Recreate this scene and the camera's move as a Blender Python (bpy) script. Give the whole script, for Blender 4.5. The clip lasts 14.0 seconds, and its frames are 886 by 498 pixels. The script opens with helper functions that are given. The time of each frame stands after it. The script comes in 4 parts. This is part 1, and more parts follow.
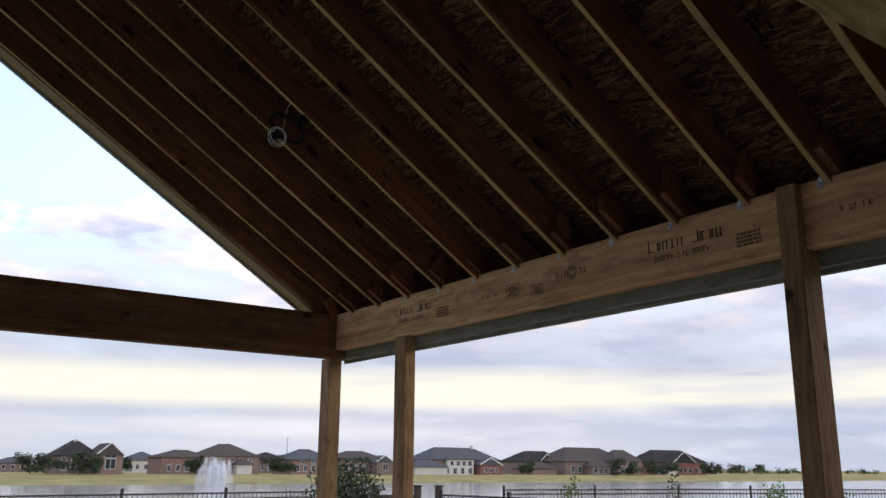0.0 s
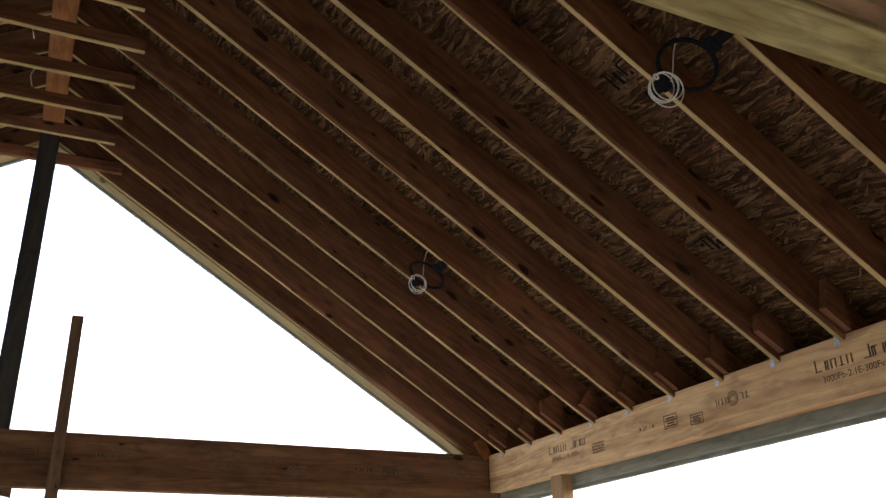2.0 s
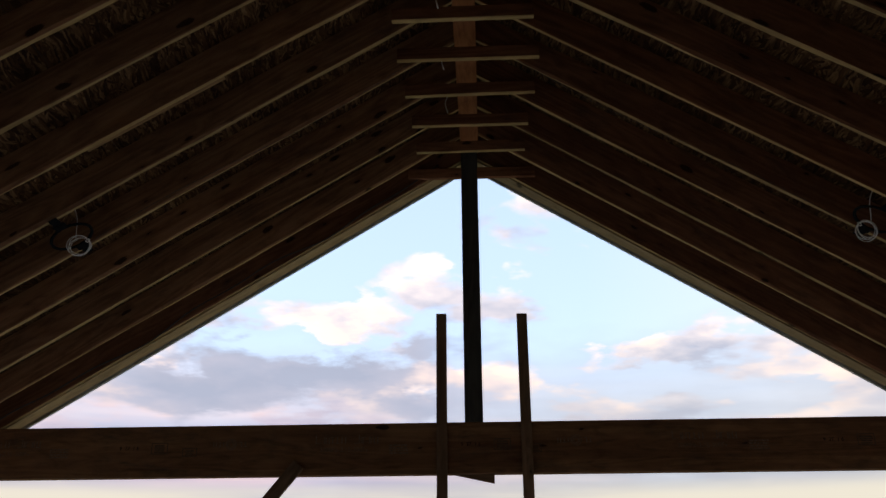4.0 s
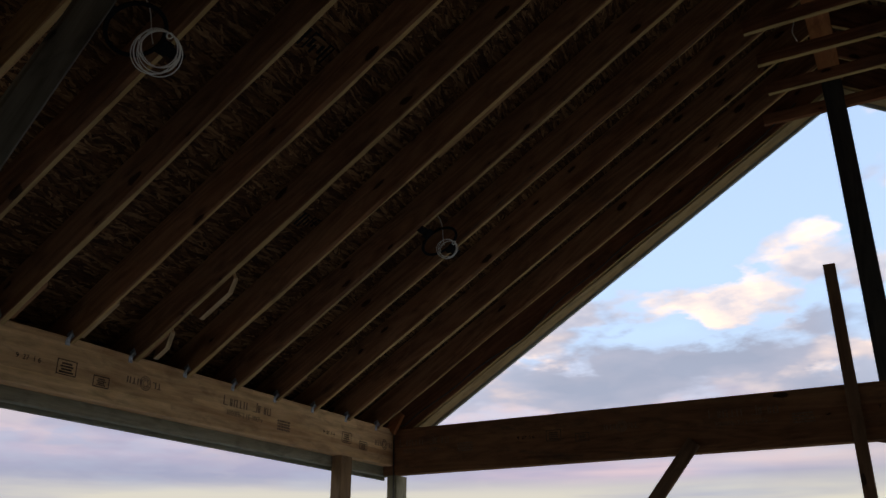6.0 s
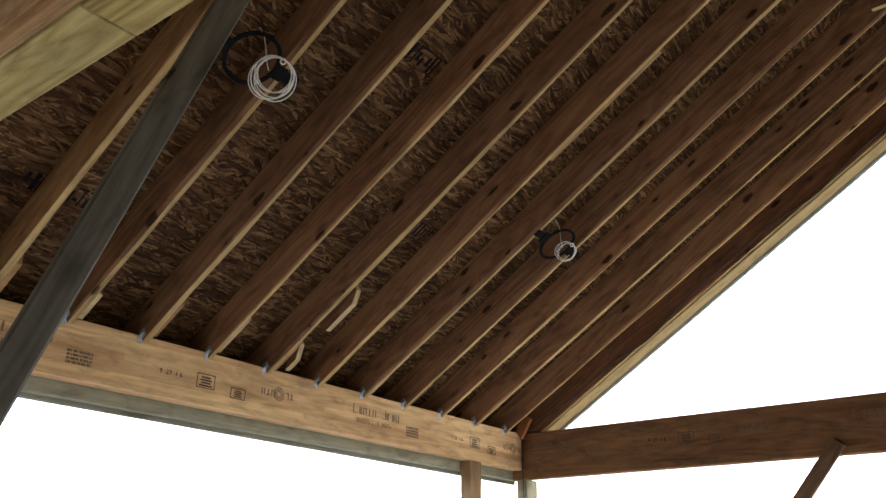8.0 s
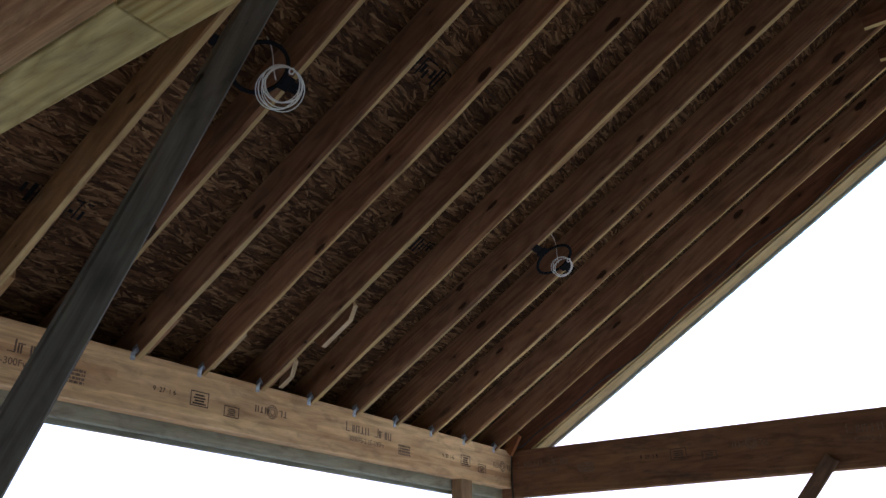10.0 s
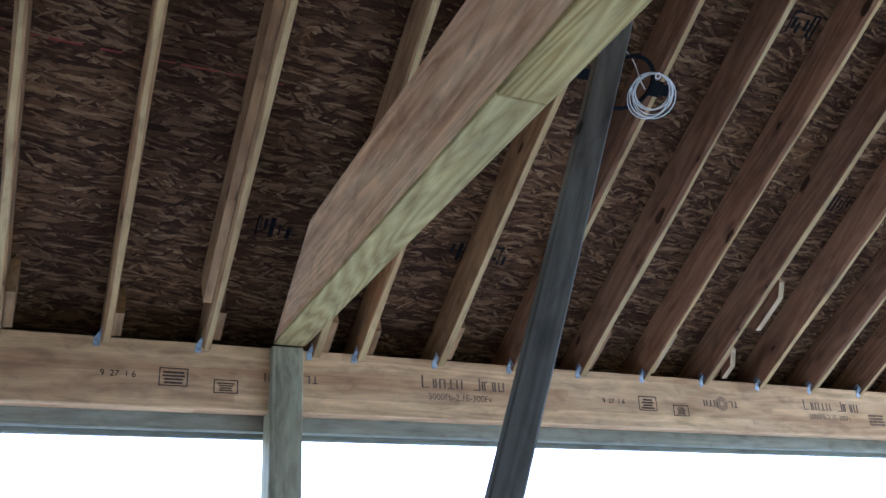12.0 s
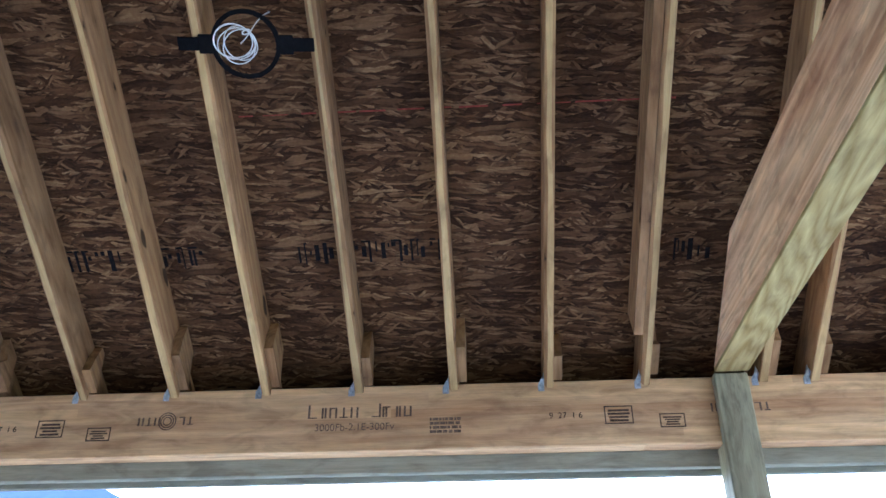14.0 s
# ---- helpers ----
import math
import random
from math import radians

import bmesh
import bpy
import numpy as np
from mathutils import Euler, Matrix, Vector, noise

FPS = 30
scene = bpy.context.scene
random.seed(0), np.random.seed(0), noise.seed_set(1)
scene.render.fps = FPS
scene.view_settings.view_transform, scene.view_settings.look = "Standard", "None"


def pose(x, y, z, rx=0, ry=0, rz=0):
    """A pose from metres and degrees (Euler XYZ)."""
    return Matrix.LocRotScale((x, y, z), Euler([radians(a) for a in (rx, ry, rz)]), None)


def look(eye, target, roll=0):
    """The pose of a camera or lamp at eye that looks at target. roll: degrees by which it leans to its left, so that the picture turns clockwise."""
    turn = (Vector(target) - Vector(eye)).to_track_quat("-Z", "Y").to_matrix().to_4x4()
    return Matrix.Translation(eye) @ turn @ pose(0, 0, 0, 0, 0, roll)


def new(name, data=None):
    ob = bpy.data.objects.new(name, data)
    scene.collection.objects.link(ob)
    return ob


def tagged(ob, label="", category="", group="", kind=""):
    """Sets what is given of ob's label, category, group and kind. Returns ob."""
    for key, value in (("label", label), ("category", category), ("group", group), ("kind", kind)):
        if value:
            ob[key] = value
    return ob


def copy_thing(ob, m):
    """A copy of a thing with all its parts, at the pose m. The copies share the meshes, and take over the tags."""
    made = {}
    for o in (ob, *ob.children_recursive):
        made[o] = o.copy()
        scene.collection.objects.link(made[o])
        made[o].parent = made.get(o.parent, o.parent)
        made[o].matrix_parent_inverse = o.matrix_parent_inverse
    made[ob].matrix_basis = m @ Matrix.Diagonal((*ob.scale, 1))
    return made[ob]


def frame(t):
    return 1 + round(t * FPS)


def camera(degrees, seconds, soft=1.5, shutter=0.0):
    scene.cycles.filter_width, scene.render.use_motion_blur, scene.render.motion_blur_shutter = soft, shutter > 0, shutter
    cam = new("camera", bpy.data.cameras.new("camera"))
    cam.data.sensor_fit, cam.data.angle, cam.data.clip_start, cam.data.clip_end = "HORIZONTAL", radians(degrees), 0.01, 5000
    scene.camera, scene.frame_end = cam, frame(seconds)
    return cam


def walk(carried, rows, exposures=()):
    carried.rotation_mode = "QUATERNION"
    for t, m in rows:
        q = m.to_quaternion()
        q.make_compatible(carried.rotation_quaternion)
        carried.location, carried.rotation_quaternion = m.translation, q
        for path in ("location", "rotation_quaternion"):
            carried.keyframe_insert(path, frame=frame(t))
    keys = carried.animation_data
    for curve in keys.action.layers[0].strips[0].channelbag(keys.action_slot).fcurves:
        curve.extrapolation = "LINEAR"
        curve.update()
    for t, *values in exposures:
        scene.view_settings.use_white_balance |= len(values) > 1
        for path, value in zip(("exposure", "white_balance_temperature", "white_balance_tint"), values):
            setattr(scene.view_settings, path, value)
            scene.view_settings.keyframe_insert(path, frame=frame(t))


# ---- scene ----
cam = camera(54.94, 14.0)
PATH = [
    (0, (0.008, 0.011, 1.584), (1.1361, 1.5857, 2.0811), 0.42),
    (0.5, (-0.024, -0.014, 1.628), (1.0826, 1.5243, 2.2677), 0.37),
    (1, (-0.028, -0.024, 1.630), (1.0409, 1.4931, 2.3762), -0.19),
    (1.5, (-0.020, -0.025, 1.634), (0.9702, 1.5266, 2.4169), -1.00),
    (2, (-0.028, 0.018, 1.644), (0.7822, 1.6699, 2.4279), -1.54),
    (2.5, (-0.050, 0.011, 1.640), (0.5598, 1.7500, 2.4173), -1.79),
    (3, (-0.064, 0.029, 1.661), (0.2804, 1.8440, 2.4277), -1.05),
    (3.2, (-0.081, 0.029, 1.673), (0.1515, 1.8648, 2.4317), -0.65),
    (5.3, (-0.193, 0.209, 1.597), (-0.7689, 1.9831, 2.3201), -0.16),
    (5.5, (-0.164, 0.225, 1.590), (-0.8527, 1.9569, 2.3148), 0.20),
    (6, (-0.123, 0.243, 1.589), (-1.0219, 1.8682, 2.3316), -0.08),
    (6.5, (-0.100, 0.237, 1.595), (-1.1643, 1.7616, 2.3324), 0.19),
    (7, (-0.076, 0.234, 1.599), (-1.2104, 1.7037, 2.3408), -0.03),
    (7.5, (-0.075, 0.245, 1.613), (-1.2307, 1.6921, 2.3683), -0.30),
    (8, (-0.079, 0.248, 1.603), (-1.2196, 1.7117, 2.3491), 0.57),
    (8.2, (-0.091, 0.245, 1.617), (-1.2058, 1.7349, 2.3509), 1.00),
    (10.3, (-0.262, 0.189, 1.613), (-1.3333, 1.6796, 2.4080), -0.18),
    (10.5, (-0.250, 0.192, 1.614), (-1.4330, 1.5922, 2.4156), 0.10),
    (11, (-0.141, 0.179, 1.617), (-1.5553, 1.3469, 2.4134), -0.03),
    (11.5, (-0.173, 0.155, 1.635), (-1.6910, 1.1924, 2.4229), -1.95),
    (12, (-0.177, 0.100, 1.684), (-1.8402, 0.8972, 2.4574), -3.12),
    (12.5, (-0.155, 0.185, 1.711), (-1.9278, 0.6917, 2.4862), -2.47),
    (13, (-0.249, 0.184, 1.629), (-2.0464, 0.4564, 2.4621), -1.75),
    (13.5, (-0.351, 0.068, 1.489), (-2.1182, 0.1223, 2.4244), -1.22),
    (14, (-0.351, 0.038, 1.456), (-2.0805, -0.0660, 2.4551), -0.33),
]
EXPOSURES = [  # seconds, stops, kelvin, tint
    (0.0, -0.8, 6500, 11), (0.5, -0.72, 6750, 12), (1.0, 0.05, 7300, 12), (1.5, 1.1, 7400, 12), (2.0, 1.0, 7000, 12), (2.5, 0.62, 7000, 12),
    (3.0, -0.3, 7300, 12), (3.2, -0.5, 7250, 12), (5.3, -1.5, 6450, 11), (5.5, -1.5, 6450, 11), (6.0, -1.3, 6650, 10), (6.5, -0.62, 6800, 10),
    (7.0, 0.12, 6800, 10), (7.5, 1.2, 7000, 10), (8.2, 1.4, 7000, 10), (10.3, 0.65, 5400, 11), (10.6, 1.2, 4950, 10),
    (11.0, 2.2, 4700, 8), (11.5, 2.2, 4750, 8), (12.0, 1.85, 4750, 8), (12.5, 2.1, 4800, 8), (13.0, 2.05, 4800, 9), (13.5, 2.3, 4850, 9), (14.0, 2.5, 4950, 9),
]
walk(cam, [(t, look(eye, target, roll)) for t, eye, target, roll in PATH], EXPOSURES)

# ---- light: a cloudy evening sky, a weak low sun behind thin cloud ----
SKY = 0.12


def link(tree, a, b):
    tree.links.new(a, b)


def node(tree, kind, **values):
    n = tree.nodes.new(kind)
    for key, value in values.items():
        n.inputs[key.replace("_", " ")].default_value = value
    return n


def maths(tree, op, a, b=None, clamp=False):
    n = tree.nodes.new("ShaderNodeMath")
    n.operation, n.use_clamp = op, clamp
    for k, v in enumerate((a, b)):
        if v is None:
            continue
        if isinstance(v, (int, float)):
            n.inputs[k].default_value = v
        else:
            link(tree, v, n.inputs[k])
    return n.outputs[0]


def ramp(tree, fac, stops, mode="LINEAR"):
    n = tree.nodes.new("ShaderNodeValToRGB")
    n.color_ramp.interpolation = mode
    els = n.color_ramp.elements
    while len(els) < len(stops):
        els.new(0.5)
    for e, (p, c) in zip(els, stops):
        e.position = p
        e.color = (*c, 1) if isinstance(c, tuple) else (c, c, c, 1)
    link(tree, fac, n.inputs[0])
    return n.outputs[0]


def mix(tree, fac, a, b, mode="MIX"):
    n = tree.nodes.new("ShaderNodeMix")
    n.data_type, n.blend_type = "RGBA", mode
    for sock, v in ((n.inputs[0], fac), (n.inputs[6], a), (n.inputs[7], b)):
        if isinstance(v, (int, float)):
            sock.default_value = v
        elif isinstance(v, tuple):
            sock.default_value = (*v, 1)
        else:
            link(tree, v, sock)
    return n.outputs[2]


world = bpy.data.worlds.new("evening_sky")
scene.world = world
world.use_nodes = True
wt = world.node_tree
wt.nodes.clear()
sky = wt.nodes.new("ShaderNodeTexSky")
sky.sky_type, sky.sun_disc = "NISHITA", False
sky.sun_elevation, sky.sun_rotation = radians(9), radians(150)
sky.air_density, sky.dust_density = 1.0, 1.5
coord = wt.nodes.new("ShaderNodeTexCoord")
sep = wt.nodes.new("ShaderNodeSeparateXYZ")
link(wt, coord.outputs["Generated"], sep.inputs[0])
up = maths(wt, "MAXIMUM", sep.outputs[2], 0.0)
low = maths(wt, "ADD", up, 0.16)
flat = wt.nodes.new("ShaderNodeCombineXYZ")
link(wt, maths(wt, "DIVIDE", sep.outputs[0], low), flat.inputs[0])
link(wt, maths(wt, "DIVIDE", sep.outputs[1], low), flat.inputs[1])
big = node(wt, "ShaderNodeTexNoise", Scale=1.9, Detail=7.0, Roughness=0.55)
link(wt, flat.outputs[0], big.inputs["Vector"])
fine = node(wt, "ShaderNodeTexNoise", Scale=2.6, Detail=6.0, Roughness=0.55)
link(wt, flat.outputs[0], fine.inputs["Vector"])
# clear blue between the clouds, paler towards the horizon
GAIN = 15.5


def bright(colour, gain=GAIN):
    return mix(wt, 1.0, colour, (gain, gain, gain), "MULTIPLY")


blue = ramp(wt, up, [(0.0, (0.74, 0.74, 0.82)), (0.12, (0.94, 1.08, 1.28)), (0.28, (0.92, 1.24, 1.74)), (0.8, (0.60, 0.86, 1.36))])
blue = mix(wt, ramp(wt, sep.outputs[0], [(0.12, 0.0), (0.6, 0.8)]), blue, (1.34, 1.38, 1.46))
base = mix(wt, 0.85, sky.outputs[0], bright(blue))
# puffs higher up: grey lavender in their shade, cream and rose where the low sun lights them
lit = ramp(wt, fine.outputs[0], [(0.38, (0.66, 0.72, 0.92)), (0.49, (1.12, 1.06, 1.15)), (0.60, (2.0, 1.55, 1.25))])
mask = ramp(wt, maths(wt, "ADD", big.outputs[0], ramp(wt, up, [(0.0, 0.06), (0.2, 0.03), (0.34, -0.03), (0.6, 0.02)])), [(0.515, 0.0), (0.565, 1.0)])
body = mix(wt, mask, base, bright(lit))
# a smooth grey-lavender sheet low down, thinning upwards
streak = node(wt, "ShaderNodeTexNoise", Scale=1.7, Detail=5.0, Roughness=0.5)
tall = wt.nodes.new("ShaderNodeMapping")
tall.inputs["Scale"].default_value = (1.0, 1.0, 13.0)
link(wt, coord.outputs["Generated"], tall.inputs[0])
link(wt, tall.outputs[0], streak.inputs["Vector"])
sheet = ramp(wt, streak.outputs[0], [(0.34, (0.52, 0.56, 0.68)), (0.52, (0.62, 0.63, 0.73)), (0.68, (0.86, 0.81, 0.85))])
thick = maths(wt, "ADD", ramp(wt, up, [(0.0, 1.0), (0.12, 0.95), (0.19, 0.62), (0.27, 0.10), (0.36, 0.0)]), maths(wt, "MULTIPLY", maths(wt, "SUBTRACT", big.outputs[0], 0.5), 1.3), True)
thick = maths(wt, "MULTIPLY", thick, ramp(wt, up, [(0.0, 1.0), (0.26, 1.0), (0.38, 0.0)]))
sheet = mix(wt, 1.0, sheet, ramp(wt, sep.outputs[0], [(0.04, (1.0, 1.0, 1.0)), (0.22, (0.90, 0.985, 1.02)), (0.6, (0.95, 0.99, 1.03))]), "MULTIPLY")
# towards the sunset side the sheet turns lavender with rose streaks
side_x = maths(wt, "MULTIPLY", maths(wt, "ADD", sep.outputs[0], 1.0), 0.5)
rosy = ramp(wt, streak.outputs[0], [(0.42, (0.94, 0.93, 1.08)), (0.56, (1.0, 0.92, 1.08)), (0.66, (1.22, 1.02, 1.06))])
sheet = mix(wt, ramp(wt, side_x, [(0.38, 1.0), (0.54, 0.0)]), sheet, mix(wt, 1.0, sheet, rosy, "MULTIPLY"))
body = mix(wt, thick, body, bright(sheet))
# a blue-grey bank with rose tops above it
edge = maths(wt, "ADD", up, maths(wt, "MULTIPLY", maths(wt, "SUBTRACT", fine.outputs[0], 0.5), 0.22))
bank = maths(wt, "MULTIPLY", ramp(wt, edge, [(0.185, 0.0), (0.205, 0.9), (0.245, 0.95), (0.262, 0.0)]), ramp(wt, side_x, [(0.24, 0.3), (0.32, 1.0), (0.46, 1.0), (0.53, 0.0)]))
hue = ramp(wt, big.outputs[0], [(0.40, (0.50, 0.56, 0.74)), (0.52, (0.62, 0.65, 0.82)), (0.60, (1.05, 0.92, 0.95)), (0.68, (1.7, 1.25, 1.0))])
body = mix(wt, bank, body, bright(hue))
# a cream band low over the horizon
band = ramp(wt, up, [(0.0, 0.05), (0.060, 0.08), (0.074, 1.0), (0.100, 0.9), (0.118, 0.0)])
glow = maths(wt, "MULTIPLY", band, ramp(wt, streak.outputs[0], [(0.34, 0.25), (0.48, 1.0)]), True)
body = mix(wt, glow, body, (15.4, 14.8, 12.6))
back = node(wt, "ShaderNodeBackground", Strength=SKY)
link(wt, body, back.inputs[0])
wout = wt.nodes.new("ShaderNodeOutputWorld")
link(wt, back.outputs[0], wout.inputs[0])

sun = new("sun", bpy.data.lights.new("sun", "SUN"))
sun.data.energy, sun.data.angle, sun.data.color = 0.8, radians(12), (1.0, 0.88, 0.74)
sun.matrix_world = look((0, 0, 30), (-15 * math.sin(radians(150)), -15 * math.cos(radians(150)), 27.6))

# ---- materials ----


def material(name, rough=0.7, metal=0.0):
    m = bpy.data.materials.new(name)
    m.use_nodes = True
    t = m.node_tree
    b = t.nodes["Principled BSDF"]
    b.inputs["Roughness"].default_value, b.inputs["Metallic"].default_value = rough, metal
    b.inputs["Specular IOR Level"].default_value = 0.5 if metal else 0.12
    return m, t, b


def local(tree, scale, shift=True):
    """Object space, stretched, and shifted from object to object."""
    c = tree.nodes.new("ShaderNodeTexCoord")
    v = c.outputs["Object"]
    if shift:
        info = tree.nodes.new("ShaderNodeObjectInfo")
        s = tree.nodes.new("ShaderNodeVectorMath")
        s.operation = "MULTIPLY_ADD"
        link(tree, info.outputs["Random"], s.inputs[0])
        s.inputs[1].default_value = (37.0, 11.0, 5.0)
        link(tree, v, s.inputs[2])
        v = s.outputs[0]
    m = tree.nodes.new("ShaderNodeMapping")
    m.inputs["Scale"].default_value = scale
    link(tree, v, m.inputs[0])
    return m.outputs[0]


def bump(tree, bsdf, height, strength=0.3, distance=0.004):
    b = tree.nodes.new("ShaderNodeBump")
    b.inputs["Strength"].default_value, b.inputs["Distance"].default_value = strength, distance
    link(tree, height, b.inputs["Height"])
    link(tree, b.outputs[0], bsdf.inputs["Normal"])


def wood(name, dark, light, knots=0.5, stain=(0.05, 0.04, 0.035), stains=0.4, lams=0.0, rough=0.75, ring=0.17, pitch=5.5, lines=13.0):
    """Sawn softwood with the grain along local x; lams: the thickness of glued layers along local z."""
    m, t, b = material(name, rough)
    warp = node(t, "ShaderNodeTexNoise", Scale=1.0, Detail=3.0)
    link(t, local(t, (0.9, 6.0, 6.0)), warp.inputs["Vector"])
    grain = node(t, "ShaderNodeTexNoise", Scale=1.0, Detail=6.0, Roughness=0.65, Distortion=0.6)
    link(t, local(t, (2.0, 48.0, 48.0)), grain.inputs["Vector"])
    field = node(t, "ShaderNodeTexNoise", Scale=1.0, Detail=2.0, Roughness=0.4)
    link(t, local(t, (0.09 * pitch, pitch, pitch)), field.inputs["Vector"])
    rings = maths(t, "MULTIPLY", maths(t, "PINGPONG", maths(t, "MULTIPLY", field.outputs[0], lines), 0.5), 2.0)
    f = maths(t, "ADD", maths(t, "MULTIPLY", warp.outputs[0], 0.62), maths(t, "MULTIPLY", grain.outputs[0], 0.28))
    f = maths(t, "ADD", f, maths(t, "ADD", maths(t, "MULTIPLY", rings, ring), (0.17 - ring) * 0.5))
    mid = tuple((p + q) / 2 for p, q in zip(dark, light))
    col = ramp(t, f, [(0.30, dark), (0.52, mid), (0.76, light)])
    info = t.nodes.new("ShaderNodeObjectInfo")
    tone = ramp(t, info.outputs["Random"], [(0.0, (0.82, 0.80, 0.78)), (0.5, (1.0, 0.98, 0.95)), (1.0, (1.14, 1.08, 1.0))])
    col = mix(t, 1.0, col, tone, "MULTIPLY")
    if lams:
        c = t.nodes.new("ShaderNodeTexCoord")
        s = t.nodes.new("ShaderNodeSeparateXYZ")
        link(t, c.outputs["Object"], s.inputs[0])
        layer = maths(t, "FLOOR", maths(t, "DIVIDE", s.outputs[2], lams))
        piece = maths(t, "FLOOR", maths(t, "DIVIDE", maths(t, "ADD", s.outputs[0], maths(t, "MULTIPLY", layer, 1.37)), 2.9))
        n = t.nodes.new("ShaderNodeTexWhiteNoise")
        n.noise_dimensions = "2D"
        cb = t.nodes.new("ShaderNodeCombineXYZ")
        link(t, layer, cb.inputs[0])
        link(t, piece, cb.inputs[1])
        link(t, cb.outputs[0], n.inputs["Vector"])
        shade = ramp(t, n.outputs[0], [(0.0, (0.84, 0.73, 0.63)), (0.5, (1.0, 0.95, 0.88)), (1.0, (1.14, 1.12, 1.0))])
        col = mix(t, 1.0, col, shade, "MULTIPLY")
    if knots:
        v = node(t, "ShaderNodeTexVoronoi", Scale=1.0, Randomness=1.0)
        v.voronoi_dimensions = "2D"
        place = t.nodes.new("ShaderNodeSeparateXYZ")
        link(t, local(t, (3.6, 3.2, 9.0)), place.inputs[0])
        face = t.nodes.new("ShaderNodeCombineXYZ")
        link(t, place.outputs[0], face.inputs[0])
        link(t, maths(t, "ADD", place.outputs[2], place.outputs[1]), face.inputs[1])
        wavy = node(t, "ShaderNodeTexNoise", Scale=4.0, Detail=5.0, Roughness=0.65)
        link(t, face.outputs[0], wavy.inputs["Vector"])
        shift = t.nodes.new("ShaderNodeVectorMath")
        shift.operation = "MULTIPLY_ADD"
        link(t, wavy.outputs["Color"], shift.inputs[0])
        shift.inputs[1].default_value = (0.22, 0.30, 0.0)
        link(t, face.outputs[0], shift.inputs[2])
        link(t, shift.outputs[0], v.inputs["Vector"])
        pick = t.nodes.new("ShaderNodeSeparateColor")
        link(t, v.outputs["Color"], pick.inputs[0])
        size = maths(t, "MULTIPLY", maths(t, "GREATER_THAN", pick.outputs[0], 1 - knots), 0.20)
        inside = maths(t, "SUBTRACT", maths(t, "MULTIPLY", size, maths(t, "MULTIPLY", pick.outputs[1], pick.outputs[1])), v.outputs["Distance"])
        spot = maths(t, "MULTIPLY", inside, 28.0, True)
        halo = ramp(t, v.outputs["Distance"], [(0.04, 1.0), (0.24, 0.0)])
        halo = maths(t, "MULTIPLY", maths(t, "MULTIPLY", halo, maths(t, "GREATER_THAN", pick.outputs[0], 1 - knots)), 0.5)
        col = mix(t, halo, col, tuple(v * 0.55 for v in dark))
        col = mix(t, maths(t, "MULTIPLY", spot, 0.85), col, tuple(v * 0.16 for v in dark))
    if stains:
        n = node(t, "ShaderNodeTexNoise", Scale=1.0, Detail=5.0, Roughness=0.7)
        link(t, local(t, (2.2, 7.0, 7.0)), n.inputs["Vector"])
        col = mix(t, ramp(t, n.outputs[0], [(0.54, 0.0), (0.76, stains)]), col, stain)
        blotch = node(t, "ShaderNodeTexNoise", Scale=1.0, Detail=4.0, Roughness=0.6, Distortion=0.8)
        link(t, local(t, (5.0, 16.0, 16.0)), blotch.inputs["Vector"])
        col = mix(t, 1.0, col, ramp(t, blotch.outputs[0], [(0.33, (0.74, 0.71, 0.70)), (0.5, (0.99, 0.98, 0.98)), (0.68, (1.10, 1.08, 1.04))]), "MULTIPLY")
    fibre = node(t, "ShaderNodeTexNoise", Scale=1.0, Detail=4.0, Roughness=0.7)
    link(t, local(t, (9.0, 240.0, 240.0)), fibre.inputs["Vector"])
    col = mix(t, 1.0, col, ramp(t, fibre.outputs[0], [(0.34, (0.88, 0.86, 0.84)), (0.52, (1.0, 1.0, 1.0)), (0.70, (1.05, 1.05, 1.04))]), "MULTIPLY")
    link(t, col, b.inputs["Base Color"])
    bump(t, b, grain.outputs[0], 0.35, 0.003)
    return m


def plain(name, colour, rough=0.7, metal=0.0, vary=0.2, scale=6.0, each=0.0):
    """One colour with soft blotches, fine grain and a little wear."""
    m, t, b = material(name, rough, metal)
    n = node(t, "ShaderNodeTexNoise", Scale=scale, Detail=8.0, Roughness=0.65)
    link(t, local(t, (1, 1, 1)), n.inputs["Vector"])
    lo, hi = tuple(v * (1 - vary) for v in colour), tuple(min(1, v * (1 + vary)) for v in colour)
    col = ramp(t, n.outputs[0], [(0.3, lo), (0.7, hi)])
    if each:
        info = t.nodes.new("ShaderNodeObjectInfo")
        col = mix(t, 1.0, col, ramp(t, info.outputs["Random"], [(0.0, 1 - each), (1.0, 1 + each)]), "MULTIPLY")
    link(t, col, b.inputs["Base Color"])
    b.inputs["Specular IOR Level"].default_value = 0.5 if rough < 0.9 else 0.05
    bump(t, b, n.outputs[0], 0.2, 0.004)
    return m


